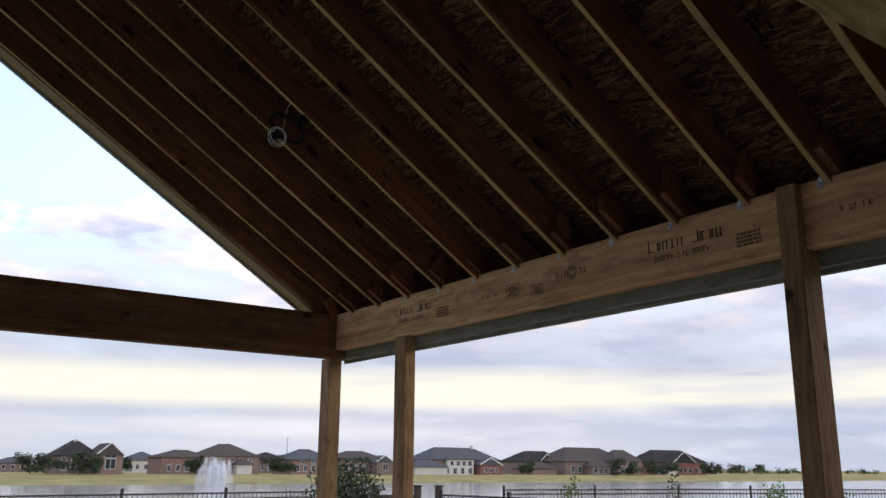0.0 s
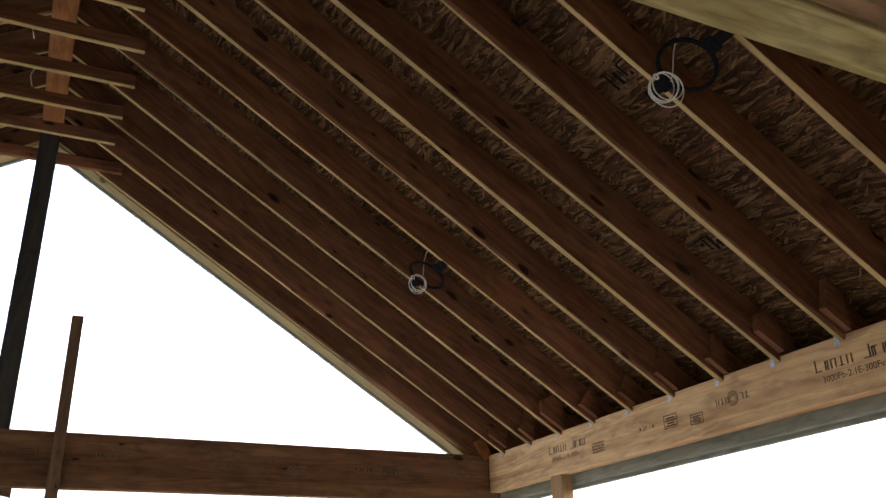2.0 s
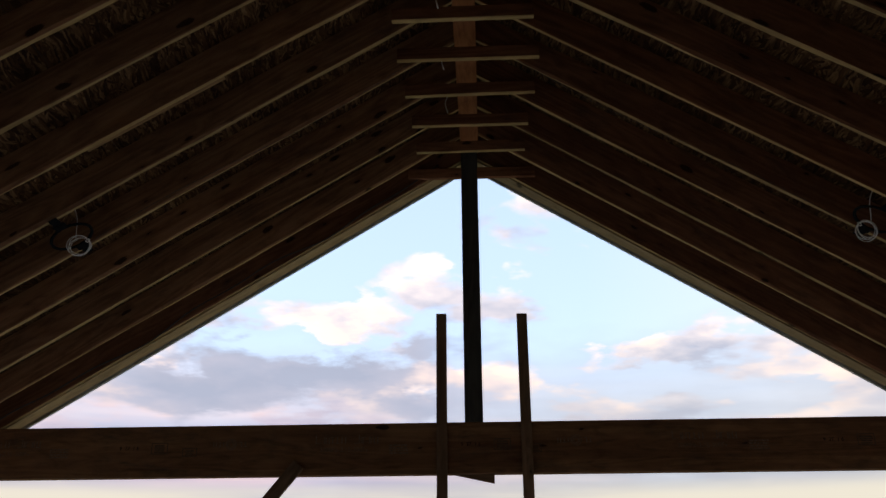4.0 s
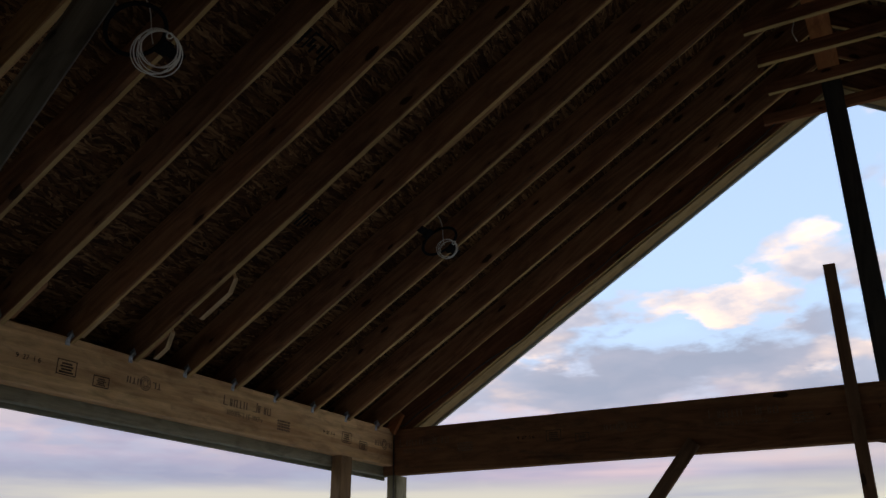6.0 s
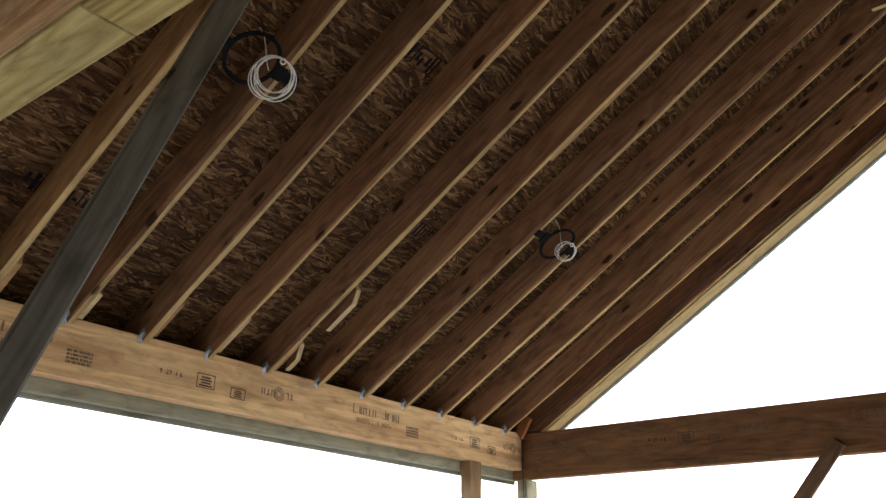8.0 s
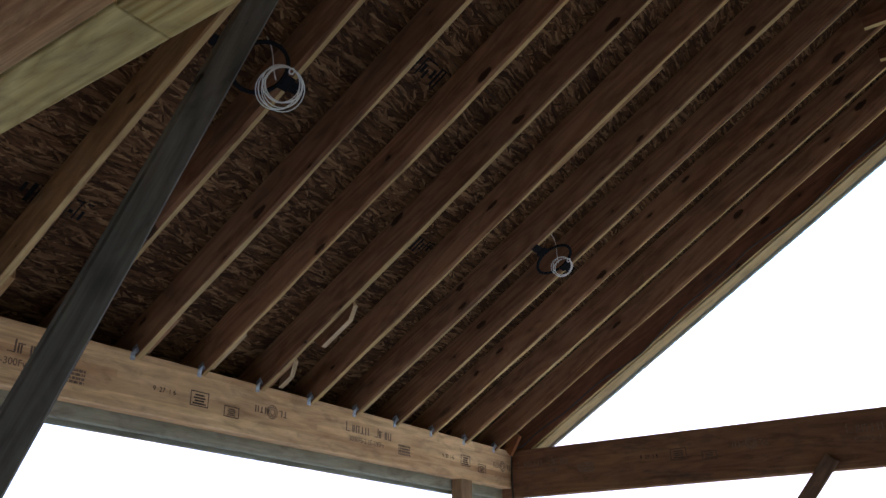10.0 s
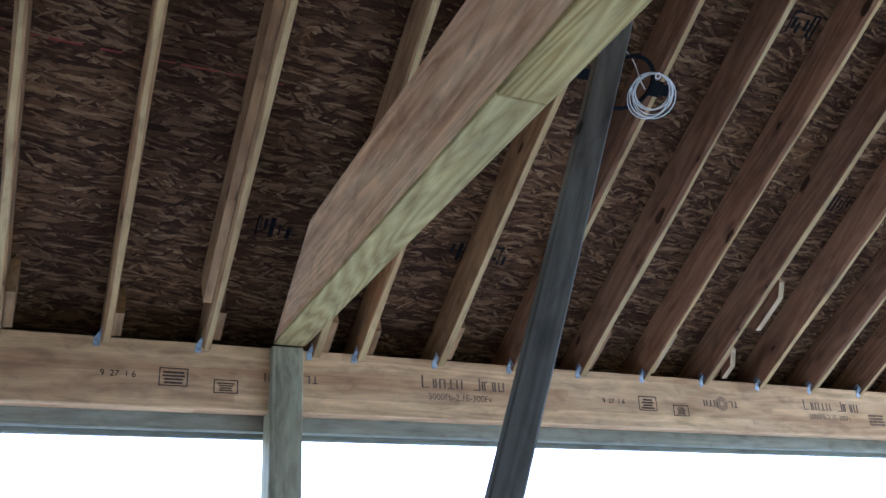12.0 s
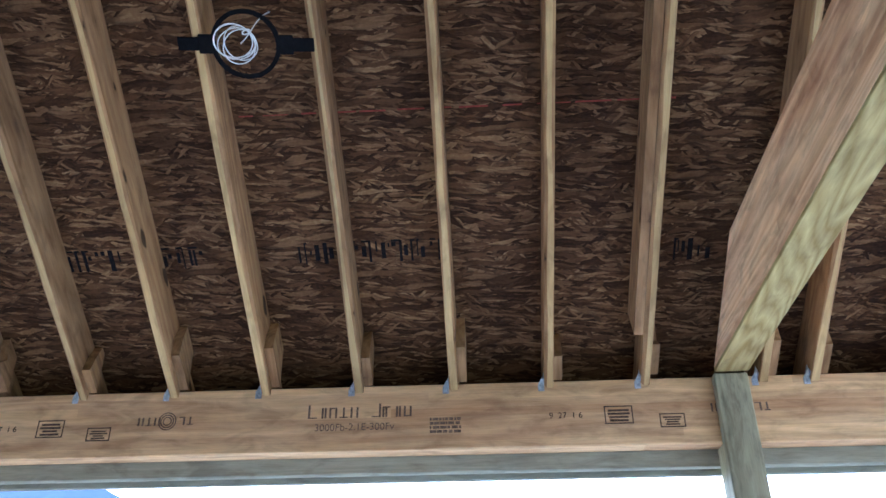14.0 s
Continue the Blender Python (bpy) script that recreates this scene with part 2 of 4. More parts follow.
def strand_board(name):
    """Pressed strands: long flakes laid over one another in several directions, ragged, with dark slits between them."""
    m, t, b = material(name, 0.8)
    c = t.nodes.new("ShaderNodeTexCoord")

    def noisy(vector, scale, detail, amount):
        n = node(t, "ShaderNodeTexNoise", Scale=scale, Detail=detail)
        link(t, vector, n.inputs["Vector"])
        mid = t.nodes.new("ShaderNodeVectorMath")
        mid.operation = "SUBTRACT"
        link(t, n.outputs["Color"], mid.inputs[0])
        mid.inputs[1].default_value = (0.5, 0.5, 0.5)
        off = t.nodes.new("ShaderNodeVectorMath")
        off.operation = "MULTIPLY_ADD"
        link(t, mid.outputs[0], off.inputs[0])
        off.inputs[1].default_value = (amount, amount, 0.0)
        link(t, vector, off.inputs[2])
        return off.outputs[0]

    ragged = noisy(noisy(c.outputs["Object"], 5.0, 2.0, 0.05), 44.0, 4.0, 0.011)

    def layer(turn, sx, sy, shift):
        mp = t.nodes.new("ShaderNodeMapping")
        mp.vector_type = "TEXTURE"
        mp.inputs["Rotation"].default_value = (0, 0, radians(turn))
        mp.inputs["Scale"].default_value = (1 / sx, 1 / sy, 1.0)
        mp.inputs["Location"].default_value = (shift, shift * 0.7, 0)
        link(t, ragged, mp.inputs[0])
        flat2 = t.nodes.new("ShaderNodeVectorMath")
        flat2.operation = "MULTIPLY"
        link(t, mp.outputs[0], flat2.inputs[0])
        flat2.inputs[1].default_value = (1, 1, 0)
        v = node(t, "ShaderNodeTexVoronoi", Scale=1.0)
        v.voronoi_dimensions = "2D"
        link(t, flat2.outputs[0], v.inputs["Vector"])
        s = t.nodes.new("ShaderNodeSeparateColor")
        link(t, v.outputs["Color"], s.inputs[0])
        fib = node(t, "ShaderNodeTexNoise", Scale=2.2, Detail=3.0)
        link(t, flat2.outputs[0], fib.inputs["Vector"])
        tone = maths(t, "ADD", maths(t, "MULTIPLY", s.outputs[0], 0.66), maths(t, "MULTIPLY", fib.outputs[0], 0.40))
        return tone, s.outputs[1], v.outputs["Distance"]

    tone, pick, gap = layer(2, 70, 10, 0.0)
    for turn, sx, sy, shift, share in ((-15, 62, 9, 0.37, 0.5), (19, 68, 10, 0.81, 0.55), (44, 72, 13, 1.3, 0.80), (-38, 76, 13, 1.9, 0.82), (6, 88, 11, 2.7, 0.6), (-4, 46, 8, 3.3, 0.78)):
        over, pick, gap2 = layer(turn, sx, sy, shift)
        on = maths(t, "GREATER_THAN", pick, share)
        tone = mix(t, on, tone, over)
        gap = mix(t, on, gap, gap2)
    crumb = node(t, "ShaderNodeTexNoise", Scale=75.0, Detail=4.0, Roughness=0.7)
    link(t, c.outputs["Object"], crumb.inputs["Vector"])
    tone = maths(t, "ADD", tone, maths(t, "MULTIPLY", maths(t, "SUBTRACT", crumb.outputs[0], 0.5), 0.32))
    col = ramp(t, tone, [(0.18, (0.026, 0.012, 0.006)), (0.38, (0.066, 0.032, 0.014)), (0.62, (0.120, 0.065, 0.029)), (0.82, (0.198, 0.120, 0.056)), (0.98, (0.33, 0.23, 0.12))])
    slit = ramp(t, gap, [(0.46, 0.0), (0.74, 0.65)])
    col = mix(t, slit, col, (0.024, 0.012, 0.007))
    blot = node(t, "ShaderNodeTexNoise", Scale=1.6, Detail=5.0, Roughness=0.6)
    link(t, c.outputs["Object"], blot.inputs["Vector"])
    col = mix(t, 1.0, col, ramp(t, blot.outputs[0], [(0.32, (0.58, 0.50, 0.45)), (0.52, (0.98, 0.92, 0.88)), (0.68, (1.20, 1.12, 1.02))]), "MULTIPLY")
    link(t, col, b.inputs["Base Color"])
    bump(t, b, tone, 0.25, 0.003)
    return m


# one pine in three tones, with brighter and dimmer light put into the colour
LIT_PINE = wood("lit_pine", (0.22, 0.118, 0.052), (0.47, 0.305, 0.150), 0.4, stains=0.55)
DIM_PINE = wood("dim_pine", (0.165, 0.079, 0.042), (0.390, 0.226, 0.126), 0.38, stains=0.6)
SHADED_PINE = wood("shaded_pine", (0.125, 0.050, 0.026), (0.310, 0.150, 0.082), 0.42, stains=0.6)
# the same pine, paler: light from below put into the undersides' colour
LIT_EDGE = wood("lit_rafter_edge", (0.36, 0.24, 0.105), (0.58, 0.435, 0.21), 0.05, stains=0.4)
BEAM = wood("glued_beam", (0.48, 0.30, 0.165), (0.75, 0.56, 0.345), 0.0, stains=0.25, lams=0.0357)
# base colour darkened for the shade on the gable beam's inner face
SHADED_FRONT = wood("shaded_front_beam_wood", (0.150, 0.074, 0.042), (0.285, 0.160, 0.090), 0.15, stains=0.75, lams=0.0445)
TIE = wood("tie_beam_wood", (0.56, 0.34, 0.205), (0.82, 0.65, 0.45), 0.0, stain=(0.33, 0.13, 0.08), stains=0.5, lams=0.038, ring=0.22, pitch=4.5, lines=24.0)
SOFFIT = wood("weathered_soffit_pine", (0.36, 0.27, 0.145), (0.50, 0.40, 0.235), 0.1, stains=0.3, ring=0.08)
SAP = wood("yellow_lamina", (0.31, 0.220, 0.075), (0.58, 0.475, 0.22), 0.0, stains=0.1, ring=0.30, pitch=4.2, lines=34.0)
TREATED = wood("treated_post", (0.25, 0.235, 0.155), (0.45, 0.425, 0.29), 0.25, stains=0.8)
POST = wood("warm_post", (0.21, 0.130, 0.070), (0.42, 0.285, 0.165), 0.45, stains=0.6)
GREY = wood("weathered_board", (0.056, 0.053, 0.045), (0.165, 0.162, 0.142), 0.15, stain=(0.022, 0.022, 0.024), stains=0.95)
# near-black grey for the king post
DARK_POST = wood("dark_weathered_post", (0.030, 0.033, 0.034), (0.085, 0.085, 0.080), 0.05, stains=0.6)
DARK = wood("dark_stud", (0.14, 0.085, 0.052), (0.27, 0.17, 0.105), 0.2, stains=0.4)
RIDGE = wood("ridge_wood", (0.24, 0.09, 0.035), (0.40, 0.175, 0.075), 0.0, stains=0.15)
PALE = wood("pale_block", (0.48, 0.35, 0.20), (0.66, 0.52, 0.33), 0.15, stains=0.1)
OSB = strand_board("strand_board")
RIM = wood("treated_rim", (0.23, 0.235, 0.185), (0.35, 0.36, 0.30), 0.05, stains=0.3)
PRIMED = plain("primed_fascia", (0.36, 0.38, 0.36), 0.6, vary=0.12)
STEEL = plain("galvanised_steel", (0.40, 0.45, 0.51), 0.45, 0.4, 0.5, 60)
BLACK = plain("black_plastic", (0.008, 0.008, 0.009), 0.9, vary=0.3, scale=40)
WIRE = plain("white_cable", (0.78, 0.77, 0.72), 0.45, vary=0.06, scale=40)
CABLE = plain("dark_cable", (0.05, 0.04, 0.035), 0.5)
INK = plain("stamp_ink", (0.095, 0.064, 0.046), 0.9, vary=0.5, scale=60)
BLACK_INK = plain("board_ink", (0.012, 0.011, 0.012), 0.9, vary=0.5, scale=60)
FADED = plain("faded_ink", (0.17, 0.115, 0.080), 0.9, vary=0.5, scale=80)
CONCRETE = plain("slab_concrete", (0.36, 0.35, 0.325), 0.85, vary=0.12, scale=3)

# ---- mesh helpers ----


def finish(name, bm, mat, parent=None, label="", smooth=False):
    me = bpy.data.meshes.new(name)
    bmesh.ops.recalc_face_normals(bm, faces=bm.faces)
    bm.to_mesh(me)
    bm.free()
    for m in mat if isinstance(mat, (list, tuple)) else [mat]:
        me.materials.append(m)
    if smooth:
        me.polygons.foreach_set("use_smooth", [True] * len(me.polygons))
    ob = new(name, me)
    ob.parent = parent
    if label:
        ob["label"] = label
    return ob


def part(name, bm, mat, parent, label=""):
    return finish(name, bm, mat, parent, label)


def block(bm, x0, x1, y0, y1, z0, z1, bevel=0.0):
    m = pose((x0 + x1) / 2, (y0 + y1) / 2, (z0 + z1) / 2) @ Matrix.Diagonal((x1 - x0, y1 - y0, z1 - z0, 1))
    made = bmesh.ops.create_cube(bm, size=1, matrix=m)
    if bevel:
        edges = list({e for v in made["verts"] for e in v.link_edges})
        bmesh.ops.bevel(bm, geom=edges, offset=bevel, segments=1, affect="EDGES")
    return bm


def box(x0, x1, y0, y1, z0, z1, bevel=0.004):
    return block(bmesh.new(), x0, x1, y0, y1, z0, z1, bevel)


def prism(points, y0, y1, bm=None):
    """An outline in x and z, thick along y."""
    bm = bm or bmesh.new()
    a = [bm.verts.new((x, y0, z)) for x, z in points]
    b = [bm.verts.new((x, y1, z)) for x, z in points]
    bm.faces.new(a)
    bm.faces.new(b[::-1])
    for k in range(len(points)):
        bm.faces.new((a[k], b[k], b[(k + 1) % len(points)], a[(k + 1) % len(points)]))
    return bm


def timber(name, length, wide, deep, mat, m, rough=0.0015, parent=None, label="", step=0.3, under=None):
    """A sawn length with slightly uneven arrises: local x along it, y across, z deep, from its start at the centre of its section."""
    bm = bmesh.new()
    n = max(2, int(length / step))
    rings = []
    c = 0.004
    for k in range(n + 1):
        x = length * k / n
        ring = []
        for sy, sz in ((-1, -1), (1, -1), (1, 1), (-1, 1)):
            cut = c + abs(random.gauss(0, rough))
            y, z = sy * wide / 2, sz * deep / 2
            pair = [(y - sy * cut, z), (y, z - sz * cut)]
            ring += pair if sy * sz < 0 else pair[::-1]
        rings.append([bm.verts.new((x, y, z)) for y, z in ring])
    for p, q in zip(rings, rings[1:]):
        for k in range(8):
            fc = bm.faces.new((p[k], p[(k + 1) % 8], q[(k + 1) % 8], q[k]))
            fc.material_index = 1 if under and k < 3 else 0
    bm.faces.new(rings[0])
    bm.faces.new(rings[-1][::-1])
    ob = finish(name, bm, [mat, under] if under else mat, parent, label)
    ob.matrix_world = m
    return ob


def upright(x, y, z):
    """A pose that stands a timber up from (x, y, z)."""
    return pose(x, y, z, 0, -90, 0)


def tube(name, points, radius, mat, parent=None, label="", closed=False):
    """A round cord through points, as a mesh."""
    bm = bmesh.new()
    rings, n = [], len(points)
    for k, p in enumerate(points):
        p = Vector(p)
        a = Vector(points[(k + 1) % n if closed else min(k + 1, n - 1)])
        b = Vector(points[(k - 1) % n if closed else max(k - 1, 0)])
        d = (a - b).normalized()
        s = d.cross(Vector((0.3, 0.2, 0.93))).normalized()
        u = d.cross(s)
        rings.append([bm.verts.new(p + radius * (math.cos(w) * s + math.sin(w) * u)) for w in np.arange(6) * math.pi / 3])
    for p, q in zip(rings, rings[1:] + ([rings[0]] if closed else [])):
        for k in range(6):
            bm.faces.new((p[k], p[(k + 1) % 6], q[(k + 1) % 6], q[k]))
    if not closed:
        bm.faces.new(rings[0])
        bm.faces.new(rings[-1][::-1])
    return finish(name, bm, mat, parent, label, True)


# ---- plan: x across the roof, y towards the open gable, z up from the slab ----
XL, XR, YF = -3.809, 3.301, 6.084  # inner faces of the two side beams and of the gable beam
ZT, HB = 2.783, 0.286  # top and depth of the side beams
HEEL = 2.753  # the rafters' underside at the inner face of the beams
XM = -0.198  # the ridge, a little off the middle: the two slopes differ slightly
DEPTH = 0.184
TAIL = 0.30


class Side:
    """One roof slope: its pitch, its run from beam to ridge, and its frame with x up the slope and z out of it."""

    def __init__(self, slope, run, base):
        tilt = math.atan(slope)
        self.slope, self.run, self.c, self.s, self.degrees = slope, run, math.cos(tilt), math.sin(tilt), math.degrees(tilt)
        self.m = base @ pose(0, 0, 0, 0, -math.degrees(tilt), 0)


YB, YE = -3.3, 6.325  # house end and outer edge of the rake
WEST, EAST = Side(0.617, XM - XL, pose(XL, 0, HEEL)), Side(0.636, XR - XM, pose(XR, 0, HEEL, 0, 0, 180))
LEFT, RIGHT = WEST.m, EAST.m

# ---- setting ----
slab = tagged(finish("floor", box(-6.2, 5.7, YB, 8.2, -0.15, 0.0, 0.01), CONCRETE), "plain grey concrete patio slab under the roof", "floor", kind="structure")
house_wall = tagged(finish("wall_house", box(-4.3, 7.0, YB - 0.25, YB, -0.15, 6.4), plain("house_stucco", (0.55, 0.5, 0.43), 0.9, vary=0.1)), "plain pale house wall that closes the patio", "wall", kind="structure")


# an added wall out of view, dark, to block light from the east
tagged(finish("wall_wing", box(XR - 0.02, XR + 0.25, YB, 1.05, -0.15, ZT - HB - 0.13), plain("blocker_brown", (0.24, 0.17, 0.135), 0.9, vary=0.2, scale=4.0)), "plain brown unseen wall added under the beam to dim the east side", "wall", kind="structure")


def deck(name, side, flip):
    """Strand-board sheets over the rafters, laid in staggered rows with narrow joints: the ceiling seen from below."""
    bm = bmesh.new()
    u0, u1, gap = -(TAIL + 0.03) / side.c, side.run / side.c + DEPTH * side.slope, 0.0035
    row, u = 0, u0
    while u < u1 - 0.02:
        top = min(u + 1.22, u1)
        y = YB - (0.9 if row % 2 else 2.1)
        while y < YE:
            a, b = max(y, YB), min(y + 2.44, YE)
            if b > a:
                w = random.uniform(0, 0.0015)
                s = -1 if flip else 1
                block(bm, u + gap / 2, top - gap / 2, min(s * a, s * b) + gap / 2, max(s * a, s * b) - gap / 2, DEPTH + w, DEPTH + 0.012 + w)
            y += 2.44
        u, row = top, row + 1
    ob = finish(name, bm, OSB)
    ob.matrix_world = side.m
    return tagged(ob, "brown strand-board roof sheathing seen from below between the rafters", "roof deck", kind="structure")


deck("ceiling_left", WEST, False)
deck("ceiling_right", EAST, True)
SHINGLE = plain("felt_and_shingle", (0.06, 0.058, 0.055), 0.9, vary=0.3, scale=20)
for name, side, s in (("roof_left", WEST, 1), ("roof_right", EAST, -1)):
    a, b = sorted((s * YB, s * YE))
    ob = finish(name, box(-(TAIL + 0.05) / side.c, side.run / side.c + 0.14, a, b, DEPTH + 0.018, DEPTH + 0.04, 0), SHINGLE)
    ob.matrix_world = side.m
    tagged(ob, "dark shingle roof covering over the sheathing", "roof", kind="structure")

# ---- rafters ----


def rafter_mesh(seed, side):
    """A rafter in slope space: plumb cuts at ridge and tail, a bird's mouth over the beam, waney arrises."""
    rnd = random.Random(seed)
    k, ct, st = side.slope, side.c, side.s
    foot = (0.03 * st - 0.089 * ct, 0.03 * ct + 0.089 * st)
    stations = [(-TAIL / ct, 0.0), (-0.2 / ct, 0.0), (foot[0] - foot[1] * k, 0.0), (foot[0], foot[1]), (0.03 * st, 0.03 * ct), (0.0, 0.0)]
    end = (side.run - 0.046) / ct
    n = 22
    stations += [(end * j / n, 0.0) for j in range(1, n + 1)]
    bm, rings = bmesh.new(), []
    wane = [0.0] * 2
    for u, v in stations:
        ring = []
        t = u + (DEPTH - v) * k
        for side in (0, 1):
            wane[side] = max(0.0, min(0.014, wane[side] + rnd.uniform(-0.007, 0.006)))
        c = [0.002 + (w if v == 0 else 0) for w in wane]
        j = rnd.uniform(-0.0015, 0.0015)
        ring = [(u, 0.0 + c[0], v), (u, 0.038 - c[1], v), (u + c[1] * k, 0.038, v + c[1]), (t, 0.038 + j, DEPTH), (t, 0.0 + j, DEPTH), (u + c[0] * k, 0.0, v + c[0])]
        rings.append([bm.verts.new(p) for p in ring])
    for p, q in zip(rings, rings[1:]):
        for a in range(6):
            f = bm.faces.new((p[a], p[(a + 1) % 6], q[(a + 1) % 6], q[a]))
            # the underside takes the paler, lit tone
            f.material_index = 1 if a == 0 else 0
    bm.faces.new(rings[0])
    bm.faces.new(rings[-1][::-1])
    return bm


def tie_plate_mesh(side):
    """A small twisted strap tie nailed to the rafter's side and to the beam's face."""
    bm = bmesh.new()
    block(bm, 0.0, 0.040, -0.0035, -0.0005, 0.012, 0.058, 0.0008)
    m = pose(0, 0, 0, 0, side.degrees, 0)
    low = block(bmesh.new(), 0.0005, 0.0035, -0.028, -0.001, -0.014, 0.014, 0.0008)
    # the twist between the two plates
    p = [low.verts.new(v) for v in ((0.0035, -0.028, 0.014), (0.0035, -0.001, 0.014), (0.016, -0.0035, 0.052), (0.006, -0.0045, 0.056))]
    q = [low.verts.new(v) for v in ((0.0005, -0.028, 0.014), (0.0005, -0.001, 0.014), (0.014, -0.0005, 0.052), (0.004, -0.0025, 0.056))]
    low.faces.new(p)
    low.faces.new(q[::-1])
    for k in range(4):
        low.faces.new((p[k], q[k], q[(k + 1) % 4], p[(k + 1) % 4]))
    for y, z in ((-0.022, -0.008), (-0.009, -0.003), (-0.019, 0.007)):
        block(low, 0.0035, 0.006, y - 0.003, y + 0.003, z - 0.003, z + 0.003, 0.001)
    bmesh.ops.transform(low, matrix=m, verts=low.verts)
    me = bpy.data.meshes.new("strap")
    low.to_mesh(me)
    low.free()
    bm.from_mesh(me)
    return bm


def tail_block_mesh(length, seed, side):
    """A short sistered offcut beside the rafter's foot, its upper end cut square or ragged."""
    rnd = random.Random(seed)
    k = side.slope
    u0, d = 0.002, DEPTH - 0.004
    low = 0.02 + rnd.uniform(0, 0.02)
    pts = [(u0 + low * k, low), (length, low), (length + rnd.uniform(-0.03, 0.05), low + 0.07), (length + rnd.uniform(-0.02, 0.05), d), (u0 + d * k, d)]
    return prism(pts, 0.0395, 0.0765)


left_y = [5.829 - 0.4064 * k for k in range(12)] + [1.145] + [0.656 - 0.4064 * k for k in range(10)]
right_y = [5.860 - 0.400 * k for k in range(11)] + [1.46 - 0.4064 * k for k in range(12)]
for side, ys, shift in ((WEST, left_y, 0.010), (EAST, right_y, -0.010)):
    kinds = {SHADED_PINE: [], DIM_PINE: [], LIT_PINE: []}
    for y in (v for v in ys if v > YB + 0.1):
        m = Matrix.Translation((0, y + shift, 0)) @ side.m
        if side is EAST and abs(y - 3.06) < 0.01:
            m = m @ pose(0, 0, 0, 0, 0, -0.8)  # one rafter stands a little askew
        # slope and distance choose the tone, standing in for the light there
        wooden = SHADED_PINE if side is EAST else LIT_PINE if y < 2.1 else DIM_PINE
        made = kinds[wooden]
        k = len(made)
        if k < 6:
            seed = k + (6 if side is EAST else 12 if wooden is LIT_PINE else 0)
            r = tagged(finish("rafter", rafter_mesh(seed, side), [wooden, LIT_EDGE]), "brown sawn pine rafter on the side beam" if wooden is not LIT_PINE else "sawn pine rafter on the side beam, tinted as better lit", "rafter", "roof rafters")
            part("strap_tie", tie_plate_mesh(side), STEEL, r, "galvanised steel strap tie")
            reach = (0.30, 0.22, 0.26, 0.24, 0.19, 0.27) if side is WEST else (0.20, 0.16, 0.22, 0.17, 0.15, 0.19)
            part("tail_block", tail_block_mesh(reach[k] * (0.75 if wooden is LIT_PINE else 1.0), seed, side), PALE if wooden is DIM_PINE and k % 2 == 0 else wooden, r, "short pine offcut nailed to the rafter foot")
            r.matrix_world = m
            made.append(r)
        else:
            made.append(copy_thing(made[(k * 5 + k // 6) % 6], m))

# gable rafters over the front beam, with the rake boards outside them
for side, s in ((WEST, 1), (EAST, -1)):
    g = finish("gable_rafter", rafter_mesh(21 if s > 0 else 22, side), [SHADED_PINE, LIT_EDGE])
    g.matrix_world = Matrix.Translation((0, YF + (0.03 if s > 0 else 0.068), -0.06)) @ side.m
    part("heel_block", prism([(0.05, 0.02), (0.20, 0.10), (0.17, 0.17), (0.03, 0.10)], 0.0 - 0.09 if s > 0 else 0.04, -0.052 if s > 0 else 0.078), RIDGE, g, "reddish offcut at the rafter foot")
    tagged(g, "brown pine gable rafter over the front beam", "rafter", "roof rafters")
    k, e = side.slope, side.run / side.c
    b = finish("rake_board", prism([(-TAIL / side.c, -0.078), (e - 0.078 * k, -0.078), (e + 0.182 * k, 0.182), (-TAIL / side.c + 0.26 * k, 0.182)], -0.013, 0.013), PRIMED)
    b.matrix_world = Matrix.Translation((0, YE - 0.024, 0)) @ side.m
    tagged(b, "grey primed rake board along the gable edge", "rake board", "rake boards")
    a0, a1 = sorted((s * 0.0, s * (YE - 0.039 - (YF + 0.070))))
    f = finish("rake_soffit", box(-TAIL / side.c, e - 0.078 * k, a0, a1, -0.060, -0.042, 0.003), SOFFIT)
    f.matrix_world = Matrix.Translation((0, YF + 0.070, 0)) @ side.m
    tagged(f, "yellowish pine soffit board under the gable overhang", "soffit board", "rake soffits")

# collar ties under the ridge, one at each pair
for k in range(22):
    y = 5.850 - 0.4030 * k
    if y < YB + 0.2 or abs(y - 1.02) < 0.15:
        continue
    half = 0.41 + 0.04 * random.random()
    c = timber("collar_tie", 2 * half, 0.036, 0.089, SHADED_PINE, pose(XM - half + random.uniform(-0.03, 0.03), y - 0.058, 4.76 + 0.0445 + random.uniform(-0.012, 0.012), 0, random.uniform(-0.8, 0.8), 0), under=LIT_EDGE)
    tagged(c, "short brown pine collar tie under the ridge beam", "collar tie", "collar ties")
c = timber("collar_tie", 1.0, 0.036, 0.089, SHADED_PINE, pose(XM - 0.5, YF + 0.02, 4.75))
tagged(c, "brown pine collar tie at the gable behind the king post", "collar tie", "collar ties")
ridge = timber("ridge_beam", YE - YB - 0.05, 0.140, 0.30, RIDGE, pose(XM - 0.012, YB + 0.01, 5.08, 0, 0, 90))
tagged(ridge, "orange-brown ridge beam along the roof's peak", "beam")

# ---- beams, posts and the tie ----
beam_l = timber("side_beam", YF - YB - 0.01, 0.089, HB, BEAM, pose(XL - 0.0445, YB + 0.005, ZT - HB / 2, 0, 0, 90), label="")
tagged(beam_l, "light brown glued timber beam with ink stamps on posts", "beam", "side beams")
beam_r = timber("side_beam", YF - YB - 0.01, 0.089, HB, BEAM, pose(XR + 0.0445, YB + 0.005, ZT - HB / 2, 0, 0, 90))
tagged(beam_r, "light brown glued timber beam with ink stamps on posts", "beam", "side beams")
